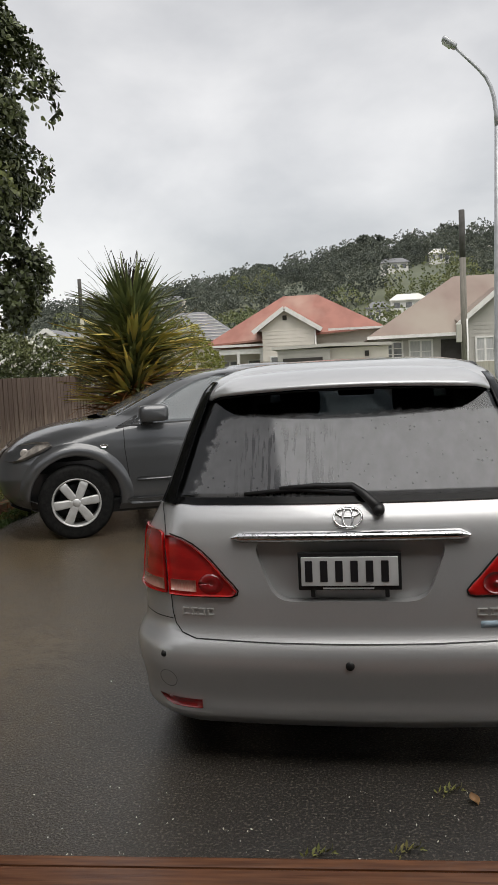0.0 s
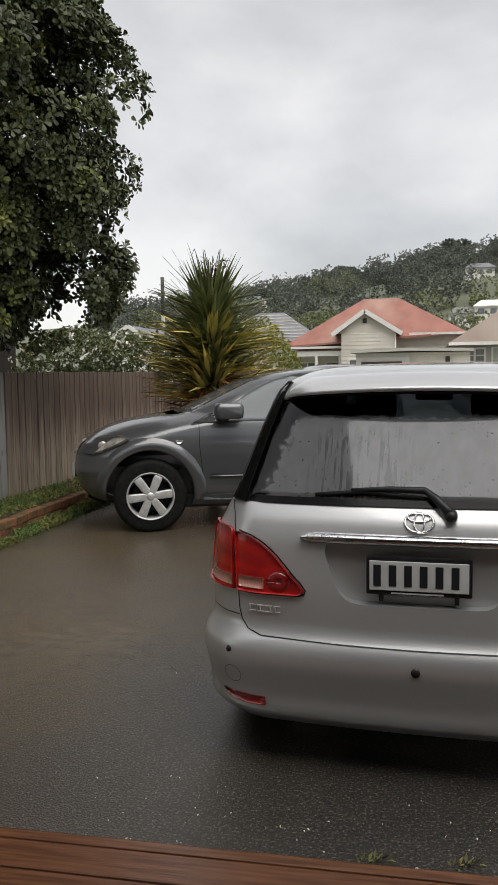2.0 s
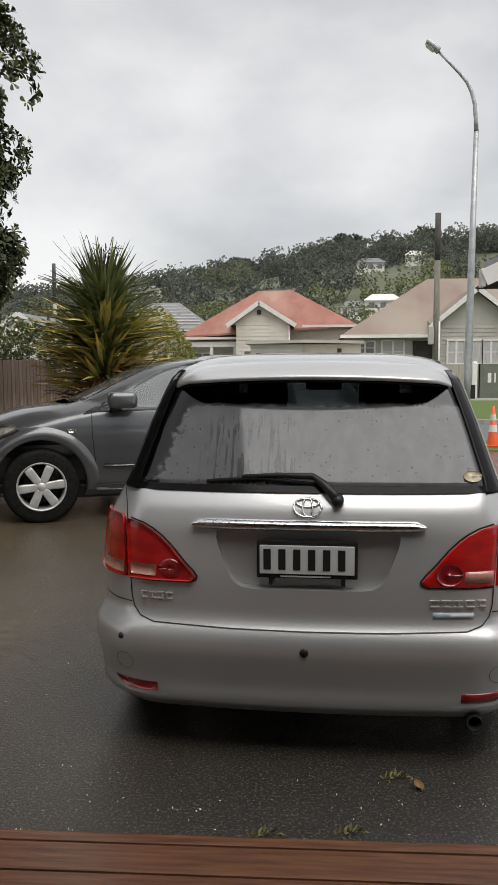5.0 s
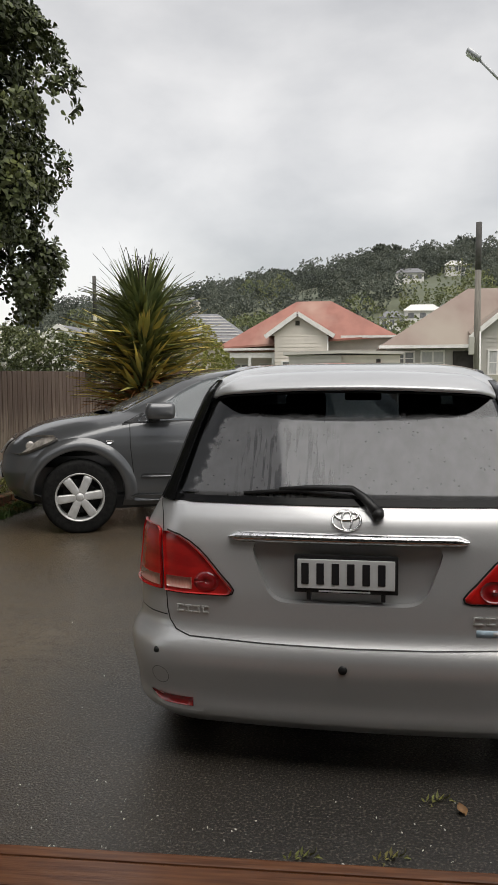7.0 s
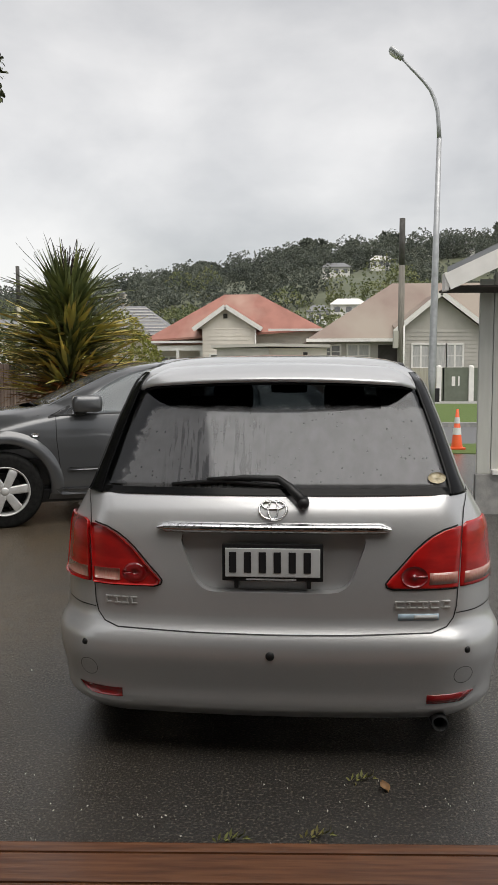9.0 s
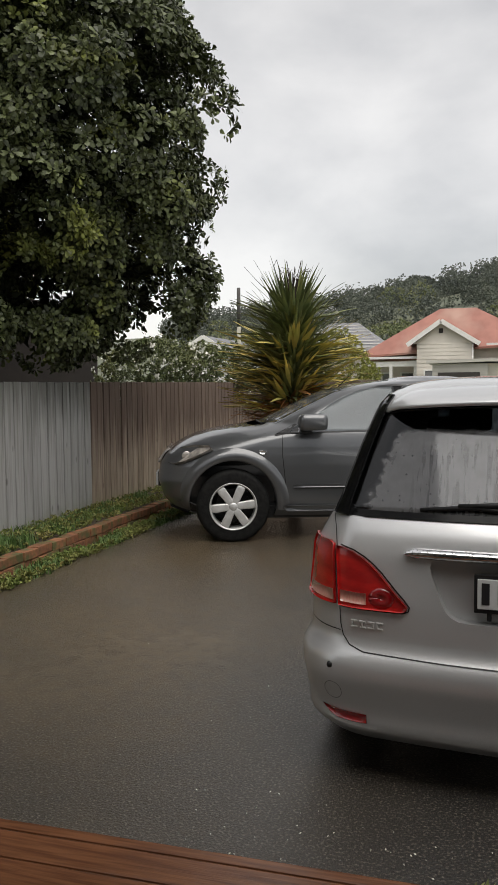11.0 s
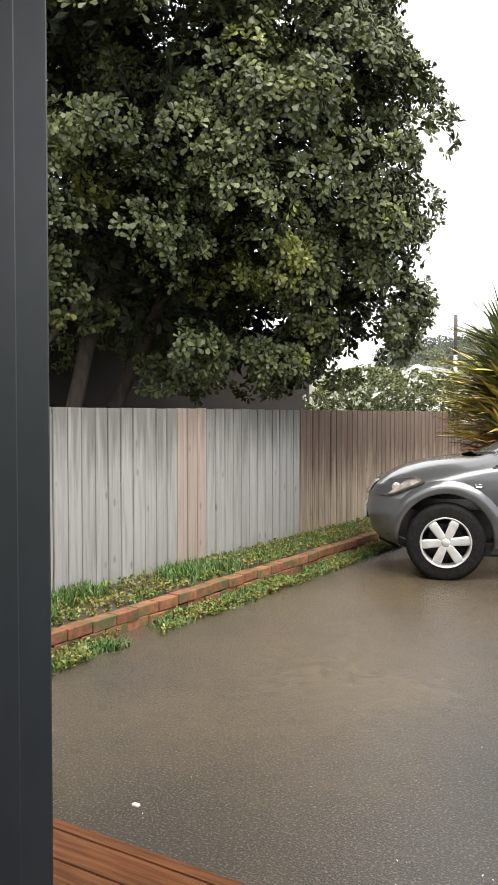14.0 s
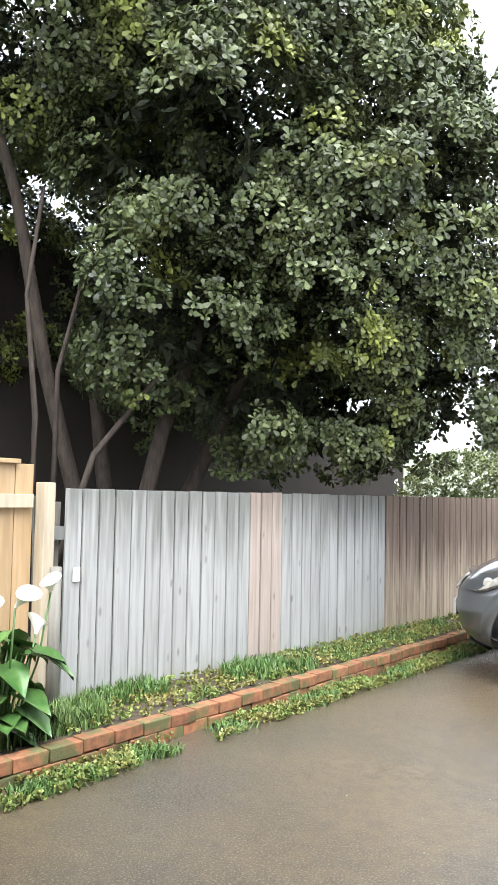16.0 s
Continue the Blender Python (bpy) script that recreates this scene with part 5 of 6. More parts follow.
part("crown_leaves", sword_leaves("crown_leaves", 440, 1.55, 2.5, 4, 78, 0.82, M_sword, 1, 0.10), cord, "dark green sword leaves")
part("middle_leaves", sword_leaves("middle_leaves", 300, 1.15, 2.05, -2, 48, 0.80, M_sword, 2, 0.14), cord, "green sword leaves")
part("yellow_leaves", sword_leaves("yellow_leaves", 240, 1.1, 2.1, 0, 34, 0.82, M_sword_y, 3, 0.14, 0.26), cord, "yellowing sword leaves")
part("rust_leaves", sword_leaves("rust_leaves", 280, 0.65, 1.5, -28, 24, 0.78, M_sword_o, 4, 0.25), cord, "rusty dead leaves")
g = random.Random(5)
fl = bmesh.new()
for k in range(26):
    a, r = g.uniform(0, math.tau), g.uniform(0.05, 0.30)
    z = 2.75 + g.uniform(0, 0.25)
    tube([(0, 0, 2.4), (r * 0.5 * math.cos(a), r * 0.5 * math.sin(a), z), (r * math.cos(a), r * math.sin(a), z + g.uniform(0.1, 0.28)), (1.35 * r * math.cos(a + 0.2), 1.35 * r * math.sin(a + 0.2), z + g.uniform(0.05, 0.2))], [0.006, 0.006, 0.005, 0.003], 4, fl, False)
part("flower_plume", fl, cord, "dry brown flower stalks", M_bark)


def bush(name, x, y, z, blobs, size, per, area, material, seed, label, category="bush"):
    ob = empty(name, pose(x, y, z), label, category)
    part("leaves", leaves_mesh("leaves", *crown_points(blobs, area, seed), size, per, material, seed, 1.0, 0.5), ob)
    part("stem", branch([(0, 0, 0), (0.02, 0, 0.4), (0, 0.05, 0.9)], 0.05, 0.02), ob, "", M_bark)
    return ob


bush("yellow_bush", -3.3, 14.9, 0, [(-1.0, 0, 1.85, 0.8, 0.6, 0.7), (0.3, 0.2, 1.85, 0.62, 0.6, 0.72), (0.62, 0.3, 1.5, 0.5, 0.5, 0.6), (-0.3, 0, 1.1, 1.2, 0.6, 0.8)], 0.042, 14, 150, M_bush, 11, "yellow-green shrub behind the rear fence")
bush("white_flower_bush", -5.9, 13.2, 0, [(0, 0, 1.75, 1.0, 0.9, 0.62), (0.8, 0.6, 1.75, 0.8, 0.7, 0.55), (0, 0, 0.9, 1.0, 0.8, 0.8)], 0.05, 16, 170, M_shrub, 12, "flowering shrub behind the brown fence")
wb = bpy.data.objects["white_flower_bush"]
P, N = crown_points([(0, 0, 1.78, 1.02, 0.92, 0.64), (0.8, 0.6, 1.75, 0.82, 0.72, 0.57)], 14, 13, 0.1)
part("blossom", leaves_mesh("blossom", P, N, 0.055, 6, M_white, 13, 1.0, 0.8), wb, "white blossom")

# calla lilies in the corner of the bed
lily = empty("calla_lily", pose(-4.28, 3.42, 0.10), "calla lily clump with white flowers and broad green leaves", "plant")
g = random.Random(8)
for k in range(34):
    a, r, z = g.uniform(0, math.tau), g.uniform(0.03, 0.2), g.uniform(0.08, 0.72)
    c = Vector((r * math.cos(a), r * math.sin(a) * 1.2, z))
    out = Vector((math.cos(a), math.sin(a), g.uniform(-0.7, 0.35))).normalized()
    side = out.cross(Vector((0, 0, 1))).normalized()
    up = side.cross(out)
    L, W = g.uniform(0.2, 0.28), g.uniform(0.17, 0.24)
    rows = []
    for t in np.linspace(0, 1, 7):
        w = W * (math.sin(math.pi * min(1, t * 0.9 + 0.16)) ** 0.8) * 0.5 + 0.002
        mid = c + out * L * t - Vector((0, 0, 0.12 * t * t))
        rows.append([mid + side * w * u + up * (0.03 * abs(u) + 0.008 * math.sin(9 * t + 3 * u)) for u in (-1, -0.5, 0, 0.5, 1)])
    part("leaf", sheet(rows), lily, "", M_lily)
    part("leaf_stalk", tube([(0.25 * c.x, 0.25 * c.y, 0), tuple(c * 0.6), tuple(c)], [0.008, 0.007, 0.005], 5), lily, "", M_lily)
for x, y, z, turn in ((0.10, 0.30, 0.98, 20), (0.10, 0.20, 0.74, 200), (-0.05, -0.06, 0.86, 60), (0.02, -0.02, 1.14, 320), (-0.02, -0.14, 1.22, 160), (0.15, 0.02, 0.92, 90)):
    rows = []
    for t in np.linspace(0, 1, 9):
        rows.append([])
        for a in np.linspace(0, math.tau, 17):
            r = 0.008 + 0.055 * t ** 1.6 * (1 + 0.35 * math.cos(a))
            rows[-1].append((r * math.cos(a) * 1.1, r * math.sin(a), 0.11 * t + 0.03 * t * t * math.cos(a)))
    fl = part("flower", sheet(rows), lily, "white funnel flower", M_white)
    fl.matrix_basis = pose(x, y, z - 0.1, 38, 12, turn)
    part("flower_stalk", tube([(0.3 * x, 0.3 * y, 0.05), (0.8 * x, 0.8 * y, 0.5 * z), (x, y, z - 0.09)], [0.008, 0.007, 0.006], 5), lily, "", M_lily)


def tufts(name, spots, blades, height, material, seed, label, lean=0.6, width=0.006):
    """Grass blades at many spots, one mesh."""
    g = np.random.default_rng(seed)
    s = np.repeat(np.asarray(spots, float), blades, 0)
    n = len(s)
    s[:, :2] += g.normal(size=(n, 2)) * 0.03
    h = (height * g.uniform(0.35, 1.2, n))[:, None]
    a = g.uniform(0, math.tau, n)
    d = np.stack([np.cos(a), np.sin(a), np.zeros(n)], 1)
    sd = np.stack([-np.sin(a), np.cos(a), np.zeros(n)], 1) * width
    up = np.array([0, 0, 1.0])
    ln = (lean * g.random(n))[:, None]
    v = np.stack([s - sd, s + sd, s + up * h * 0.6 + d * h * ln * 0.4 + sd * 0.8, s + up * h * 0.6 + d * h * ln * 0.4 - sd * 0.8, s + up * h * (1 - 0.3 * ln) + d * h * ln], 1).reshape(-1, 3)
    k = np.arange(n) * 5
    faces = [(i, i + 1, i + 2, i + 3) for i in k] + [(i + 3, i + 2, i + 4) for i in k]
    ob = part(name, mesh_of(name, v, faces, material))
    return tagged(ob, label, "grass", kind="stuff")


g = np.random.default_rng(21)


def strip(n, x0, x1, y0, y1, z, clump=1.2, cut_off=-0.1):
    out = []
    while len(out) < n:
        x, y = g.uniform(x0, x1), g.uniform(y0, y1)
        if noise.noise(Vector((x * 2 * clump, y * clump, 3.0))) > cut_off:
            out.append((x, y, z))
    return out


tufts("bed_grass", strip(850, -4.66, -4.15, 3.3, 6.6, 0.125, 1.2, 0.0), 8, 0.12, M_grass, 31, "long green grass along the fence foot")
tufts("bed_grass_far", strip(300, -4.62, -4.1, 6.6, 11.5, 0.125, 1.2, 0.05), 7, 0.085, M_grass, 32, "green grass tufts in the far bed")
tufts("edge_grass", strip(600, -3.90, -3.70, 2.8, 10.2, -0.003, 1.6, 0.0), 6, 0.075, M_grass, 33, "grass growing out of the drive's edge", 1.2)


def weeds(name, spots, size, per, seed, label):
    P = np.array(spots, float)
    P[:, 2] += g.uniform(0, 0.05, len(P))
    ob = part(name, leaves_mesh(name, P, np.tile([0, 0, 1.0], (len(P), 1)), size, per, M_weed, seed, 0.9, 0.7))
    return tagged(ob, label, "weeds", kind="stuff")


weeds("bed_weeds", strip(1500, -4.64, -4.05, 3.8, 11.2, 0.13, 1.0, -0.25), 0.028, 9, 41, "low weeds in the damp bed")
weeds("edge_weeds", strip(1900, -3.91, -3.66, 2.6, 10.4, 0.0, 1.5, -0.05), 0.026, 8, 42, "creeping weeds below the brick edging")

# litter on the drive
g = np.random.default_rng(55)
pts = [(g.uniform(-1.2, 1.3), 2.42 + 0.5 * g.random() ** 1.6, 0.004) for k in range(150)] + [(g.uniform(-2.6, -0.8), g.uniform(2.6, 5.5), 0.004) for k in range(26)]
tagged(part("petal_litter", leaves_mesh("petal_litter", np.array(pts), np.tile([0, 0, 1.0], (len(pts), 1)), 0.009, 1, M_white, 56, 1.6, 0.6)), "tiny pale petals scattered on wet asphalt", "litter", kind="stuff")
M_trim_stone = mat("white_pebble", (0.75, 0.74, 0.7), 0.7, second=(0.65, 0.64, 0.6), scale=60)
M_dead = mat("dead_leaf", (0.36, 0.21, 0.09), 0.6, second=(0.22, 0.12, 0.05), scale=30)
for x, y, a in ((0.44, 2.82, 20), (0.13, 2.44, 110), (-0.86, 3.9, 60)):
    rows = [[(u * 0.018 * math.sin(math.pi * (0.08 + 0.9 * t)), 0.055 * t, 0.012 * abs(u) + 0.01 * t * t) for u in (-1, 0, 1)] for t in np.linspace(0, 1, 6)]
    ob = part("fallen_leaf", sheet(rows), material=M_dead)
    ob.matrix_basis = pose(x, y, 0.004, 0, 0, a)
    tagged(ob, "curled brown fallen leaf on the wet drive", "leaf", "fallen leaves")
for x, y in ((-0.11, 2.50), (0.17, 2.53), (0.35, 2.9)):
    ob = part("green_sprig", leaves_mesh("sprig", np.array([(x + dx, y + dx * 0.4, 0.008) for dx in (-0.04, -0.02, 0, 0.02, 0.04)]), np.tile([0.3, 0.3, 0.5], (5, 1)), 0.03, 4, M_weed, 57, 0.8, 0.35))
    tagged(ob, "small green sprig fallen on the drive", "sprig", "green sprigs")
bm = box(-2.220, -2.188, 2.660, 2.680, -0.002, 0.011, 0.005)
tagged(part("pebble", smooth_bm(bm), material=M_trim_stone), "single white pebble on the drive", "pebble")


# ---- street and distance ----
M_cream = mat("cream_weatherboard", (0.78, 0.72, 0.64), 0.8, second=(0.70, 0.65, 0.57), scale=1.5, big=(0.64, 0.59, 0.52), big_scale=0.6)
M_grey_wall = mat("grey_weatherboard", (0.50, 0.475, 0.43), 0.8, second=(0.44, 0.42, 0.38), scale=1.5)
M_red_roof = mat("faded_red_iron_roof", (0.36, 0.155, 0.115), 0.6, second=(0.28, 0.115, 0.085), scale=1.2, detail=6, stretch=(1, 0.3, 1), big=(0.42, 0.26, 0.2), big_scale=0.35, big_ramp=(0.52, 0.7))
M_brown_roof = mat("brown_iron_roof", (0.27, 0.20, 0.165), 0.6, second=(0.23, 0.165, 0.135), scale=1.0, stretch=(1, 0.3, 1), big=(0.31, 0.26, 0.21), big_scale=0.3)
M_grey_roof = mat("grey_tile_roof", (0.24, 0.245, 0.25), 0.7, second=(0.18, 0.18, 0.19), scale=3)
M_trim = mat("white_trim_paint", (0.82, 0.80, 0.76), 0.6, second=(0.74, 0.72, 0.68), scale=5)
M_pane = mat("house_window_pane", (0.10, 0.105, 0.11), 0.08, second=(0.2, 0.2, 0.2), scale=2, spec=0.8)
M_curtain = mat("net_curtain", (0.55, 0.54, 0.52), 0.9, second=(0.42, 0.42, 0.41), scale=8, stretch=(4, 1, 0.3))
# dark colour that stands for the shade inside openings
M_opening_shade = mat("shaded_opening", (0.055, 0.05, 0.045), 0.9, second=(0.04, 0.035, 0.03), scale=3)
M_olive = mat("olive_fence_paint", (0.155, 0.175, 0.135), 0.7, second=(0.13, 0.145, 0.11), scale=3)
M_pale_fence = mat("pale_timber_fence", (0.42, 0.40, 0.32), 0.8, second=(0.35, 0.33, 0.27), scale=3, stretch=(6, 6, 0.6))
M_steel = mat("galvanised_steel", (0.47, 0.48, 0.49), 0.45, metal=0.5, second=(0.38, 0.39, 0.4), scale=8)
M_pole = mat("weathered_timber_pole", (0.23, 0.21, 0.18), 0.85, second=(0.15, 0.14, 0.12), scale=6, stretch=(5, 5, 0.4))
M_pole_dark = mat("tarred_pole_top", (0.06, 0.055, 0.05), 0.8, second=(0.09, 0.085, 0.08), scale=6)
M_orange = mat("orange_cone_plastic", (0.85, 0.13, 0.03), 0.45, second=(0.75, 0.10, 0.025), scale=9)
M_reflect = mat("white_reflective_band", (0.78, 0.78, 0.76), 0.5, second=(0.7, 0.7, 0.68), scale=9)
M_shed = mat("pale_grey_board_cladding", (0.55, 0.55, 0.50), 0.75, second=(0.48, 0.48, 0.435), scale=3, stretch=(4, 4, 0.5))
M_shed_roof = mat("grey_iron_roof", (0.22, 0.23, 0.24), 0.5, second=(0.18, 0.19, 0.2), scale=3)
# brown cladding taken darker than it is, overhead shade put into the colour
M_shade_brown = mat("shade_darkened_brown", (0.030, 0.022, 0.018), 0.9, second=(0.022, 0.016, 0.013), scale=2)
# distance haze is mixed into the hill and woods base colours, paler and greyer
M_hill = mat("haze_greyed_hill", (0.115, 0.13, 0.10), 0.95, second=(0.15, 0.165, 0.115), scale=0.3, big=(0.12, 0.13, 0.08), big_scale=0.03)
M_wood_a = mat("hazed_dark_foliage", (0.125, 0.140, 0.125), 0.95, second=(0.19, 0.205, 0.165), scale=0.16, vary=0.08, island=True, spec=0.05)
M_wood_b = mat("hazed_green_foliage", (0.17, 0.20, 0.11), 0.95, second=(0.27, 0.28, 0.14), scale=0.16, vary=0.1, island=True, spec=0.05)


def weatherboards(x0, x1, z0, z1, y, step=0.19, material=None, depth=0.10):
    """A front wall of lapped boards that faces -y, one mesh."""
    V, F = [], []
    z = z0
    while z < z1 - 0.01:
        t = min(z + step, z1)
        k = len(V)
        V += [(x0, y - 0.03, z), (x1, y - 0.03, z), (x1, y - 0.008, t), (x0, y - 0.008, t), (x0, y, z), (x1, y, z)]
        F += [(k, k + 1, k + 2, k + 3), (k + 4, k + 5, k + 1, k)]
        z = t
    k = len(V)
    V += [(x0, y - 0.008, z0), (x1, y - 0.008, z0), (x1, y + depth, z0), (x0, y + depth, z0), (x0, y - 0.008, z1), (x1, y - 0.008, z1), (x1, y + depth, z1), (x0, y + depth, z1)]
    F += [(k, k + 3, k + 7, k + 4), (k + 1, k + 5, k + 6, k + 2), (k + 2, k + 6, k + 7, k + 3), (k + 4, k + 7, k + 6, k + 5)]
    return mesh_of("boards", V, F, material)


def window(parent, x0, x1, z0, z1, y, lights=2, curtain=True, bars=0):
    """A framed window in a front wall: frame, panes, mullions, sill."""
    w = part("window", box_mesh(x0, x1, y - 0.02, y + 0.02, z0, z1, M_curtain if curtain else M_pane), parent, "white-framed window")
    for a, b, c, d in ((x0 - 0.09, x0, z0 - 0.09, z1 + 0.09), (x1, x1 + 0.09, z0 - 0.09, z1 + 0.09), (x0, x1, z1, z1 + 0.09), (x0, x1, z0 - 0.09, z0)):
        part("frame", box_mesh(a, b, y - 0.07, y + 0.02, c, d, M_trim, 0.008), w)
    for k in range(1, lights):
        x = x0 + (x1 - x0) * k / lights
        part("mullion", box_mesh(x - 0.05, x + 0.05, y - 0.06, y, z0, z1, M_trim), w)
    for k in range(lights):
        a, b = x0 + (x1 - x0) * k / lights, x0 + (x1 - x0) * (k + 1) / lights
        part("pane", box_mesh(a + 0.05, b - 0.05, y - 0.032, y - 0.024, z0 + 0.02, z1 - 0.02, M_curtain if curtain else M_pane), w)
        for j in range(bars):
            z = z0 + (z1 - z0) * (j + 1) / (bars + 1)
            part("glazing_bar", box_mesh(a, b, y - 0.045, y - 0.03, z - 0.02, z + 0.02, M_trim), w)
    part("sill", box_mesh(x0 - 0.12, x1 + 0.12, y - 0.12, y, z0 - 0.13, z0 - 0.09, M_trim), w)
    return w


def gable(x0, x1, z0, apex_x, apex_z, y, material):
    return mesh_of("gable", [(x0, y, z0), (x1, y, z0), (apex_x, y, apex_z), (x0, y + 0.1, z0), (x1, y + 0.1, z0), (apex_x, y + 0.1, apex_z)],
                   [(0, 1, 2), (5, 4, 3), (0, 3, 4, 1), (1, 4, 5, 2), (2, 5, 3, 0)], material)


def slab_between(pts, thick, material):
    """A roof plane: four corners with a thickness straight down."""
    n = len(pts)
    V = [Vector(p) for p in pts] + [Vector(p) - Vector((0, 0, thick)) for p in pts]
    F = [tuple(range(n)), tuple(range(2 * n - 1, n - 1, -1))] + [(i, i + n, (i + 1) % n + n, (i + 1) % n) for i in range(n)]
    return mesh_of("roof_plane", V, F, material)


def beam(p, q, w, h, material):
    p, q = Vector(p), Vector(q)
    bm = box(-w / 2, w / 2, 0, (q - p).length, -h / 2, h / 2)
    m = Matrix.Translation(p) @ (q - p).to_track_quat("Y", "Z").to_matrix().to_4x4()
    bm.transform(m)
    me = bpy.data.meshes.new("beam")
    bm.to_mesh(me)
    bm.free()
    me.materials.append(material)
    return me


# red-roofed house
red = empty("red_roofed_house", pose(0, 0, 0), "cream weatherboard house with a faded red iron roof", "house")
part("gable_wall", weatherboards(-4.75, -1.6, -0.1, 3.9, 49.0, 0.22, M_cream), red)
part("gable", gable(-4.95, -1.5, 3.9, -3.35, 5.08, 49.0, M_cream), red)
part("side_wall", weatherboards(-1.6, 2.3, -0.1, 3.95, 51.0, 0.22, M_cream), red)
part("veranda_wall", weatherboards(-8.1, -4.75, -0.1, 3.0, 51.5, 0.22, M_cream), red)
part("back_body", box_mesh(-8.0, 2.2, 51.7, 60, -0.1, 3.0, M_cream), red)
roof = part("roof", slab_between([(-8.4, 49.6, 3.25), (2.6, 50.5, 3.95), (-1.55, 55.5, 6.5), (-3.85, 55.5, 6.5)], 0.12, M_red_roof), red, "faded red corrugated roof")
part("roof_plane", slab_between([(2.6, 50.5, 3.95), (2.6, 60.5, 3.95), (-1.55, 55.5, 6.5)], 0.12, M_red_roof), roof)
part("roof_plane", slab_between([(-8.4, 60.5, 3.25), (-8.4, 49.6, 3.25), (-3.85, 55.5, 6.5)], 0.12, M_red_roof), roof)
part("roof_plane", slab_between([(2.6, 60.5, 3.95), (-8.4, 60.5, 3.25), (-3.85, 55.5, 6.5), (-1.55, 55.5, 6.5)], 0.12, M_red_roof), roof)
part("gable_roof", slab_between([(-5.25, 48.7, 3.92), (-3.35, 48.7, 5.28), (-3.35, 54.0, 5.35), (-5.25, 52.0, 4.05)], 0.1, M_red_roof), roof)
part("gable_roof", slab_between([(-3.35, 48.7, 5.28), (-1.2, 48.7, 3.92), (-1.2, 52.0, 4.05), (-3.35, 54.0, 5.35)], 0.1, M_red_roof), roof)
part("barge_board", beam((-5.3, 48.66, 3.82), (-3.35, 48.66, 5.2), 0.06, 0.26, M_trim), red, "pale barge board")
part("barge_board", beam((-3.35, 48.66, 5.2), (-1.15, 48.66, 3.82), 0.06, 0.26, M_trim), red, "pale barge board")
part("gutter", beam((-0.8, 50.4, 3.86), (2.65, 50.4, 3.86), 0.14, 0.14, M_trim), red)
part("gutter", beam((-8.45, 49.5, 3.12), (-4.8, 49.5, 3.12), 0.14, 0.14, M_trim), red)
part("veranda_beam", beam((-8.3, 49.7, 2.75), (-4.8, 49.7, 2.75), 0.14, 0.3, M_trim), red)
for x in (-8.2, -6.35, -4.9):
    part("veranda_post", box_mesh(x - 0.09, x + 0.09, 49.62, 49.8, -0.1, 2.65, M_trim), red)
window(red, -7.6, -6.7, 1.1, 2.2, 51.45, 2, False)
window(red, -5.9, -5.2, 1.1, 2.2, 51.45, 1, False)
window(red, -4.25, -3.75, 0.9, 2.3, 48.95, 1, False)
part("downpipe", tube([(-1.55, 48.9, 3.85), (-1.55, 48.85, 2.0), (-1.55, 48.85, 0)], [0.05] * 3, 6), red, "", M_trim)
part("gable_vent", box_mesh(-3.48, -3.23, 48.93, 48.98, 4.5, 4.78, M_opening_shade, 0.01), red)

# low garage in front of it
garage = empty("garage", pose(0, 0, 0), "low flat-roofed beige weatherboard garage", "garage")
part("front_wall", weatherboards(-3.0, -0.55, -0.1, 2.45, 38.0, 0.17, M_grey_wall), garage)
part("side_wall", weatherboards(-0.55, 2.15, -0.1, 2.45, 38.25, 0.17, M_cream), garage)
part("back_body", box_mesh(-2.9, 2.1, 38.4, 43, -0.1, 2.4, M_cream), garage)
part("roof", slab_between([(-3.25, 37.75, 2.60), (-0.5, 37.75, 2.66), (2.3, 38.0, 2.60), (2.3, 43, 2.6), (-3.25, 43, 2.6)], 0.14, M_grey_wall), garage)
# no opening is cut: its inner shade is a dark panel on the wall
part("garage_opening", box_mesh(-2.75, -0.9, 37.93, 37.97, -0.05, 2.05, M_opening_shade), garage, "flat dark panel for the shaded garage opening")
part("vent", box_mesh(1.05, 1.25, 38.18, 38.22, 2.0, 2.25, M_opening_shade), garage)

# grey house with brown roof
gh = empty("grey_weatherboard_house", pose(0, 0, 0), "grey weatherboard house with a brown roof and white windows", "house")
part("front_wall", weatherboards(1.75, 6.3, -0.1, 2.95, 42.6, 0.2, M_grey_wall), gh)
part("gable_wall", weatherboards(6.2, 10.2, -0.1, 3.45, 42.0, 0.2, M_grey_wall), gh)
part("gable", gable(6.1, 10.3, 3.45, 8.1, 5.15, 42.0, M_grey_wall), gh)
part("back_body", box_mesh(1.9, 13.5, 42.9, 53, -0.1, 2.9, M_grey_wall), gh)
roof = part("roof", slab_between([(1.35, 42.0, 3.0), (6.4, 42.0, 3.0), (8.1, 47.5, 6.35), (6.4, 47.5, 6.35)], 0.12, M_brown_roof), gh, "brown corrugated roof")
part("roof_plane", slab_between([(1.35, 53.0, 3.0), (1.35, 42.0, 3.0), (6.4, 47.5, 6.35)], 0.12, M_brown_roof), roof)
part("roof_plane", slab_between([(6.4, 42.0, 3.0), (14.5, 42.6, 3.0), (14.5, 47.5, 6.35), (8.1, 47.5, 6.35)], 0.12, M_brown_roof), roof)
part("gable_roof", slab_between([(5.85, 41.6, 3.45), (8.1, 41.6, 5.35), (8.1, 46.0, 5.4), (5.85, 44.0, 3.9)], 0.1, M_brown_roof), roof)
part("gable_roof", slab_between([(8.1, 41.6, 5.35), (10.5, 41.6, 3.5), (10.5, 44.0, 3.9), (8.1, 46.0, 5.4)], 0.1, M_brown_roof), roof)
part("barge_board", beam((5.75, 41.56, 3.32), (8.1, 41.56, 5.26), 0.06, 0.24, M_trim), gh, "white barge board")
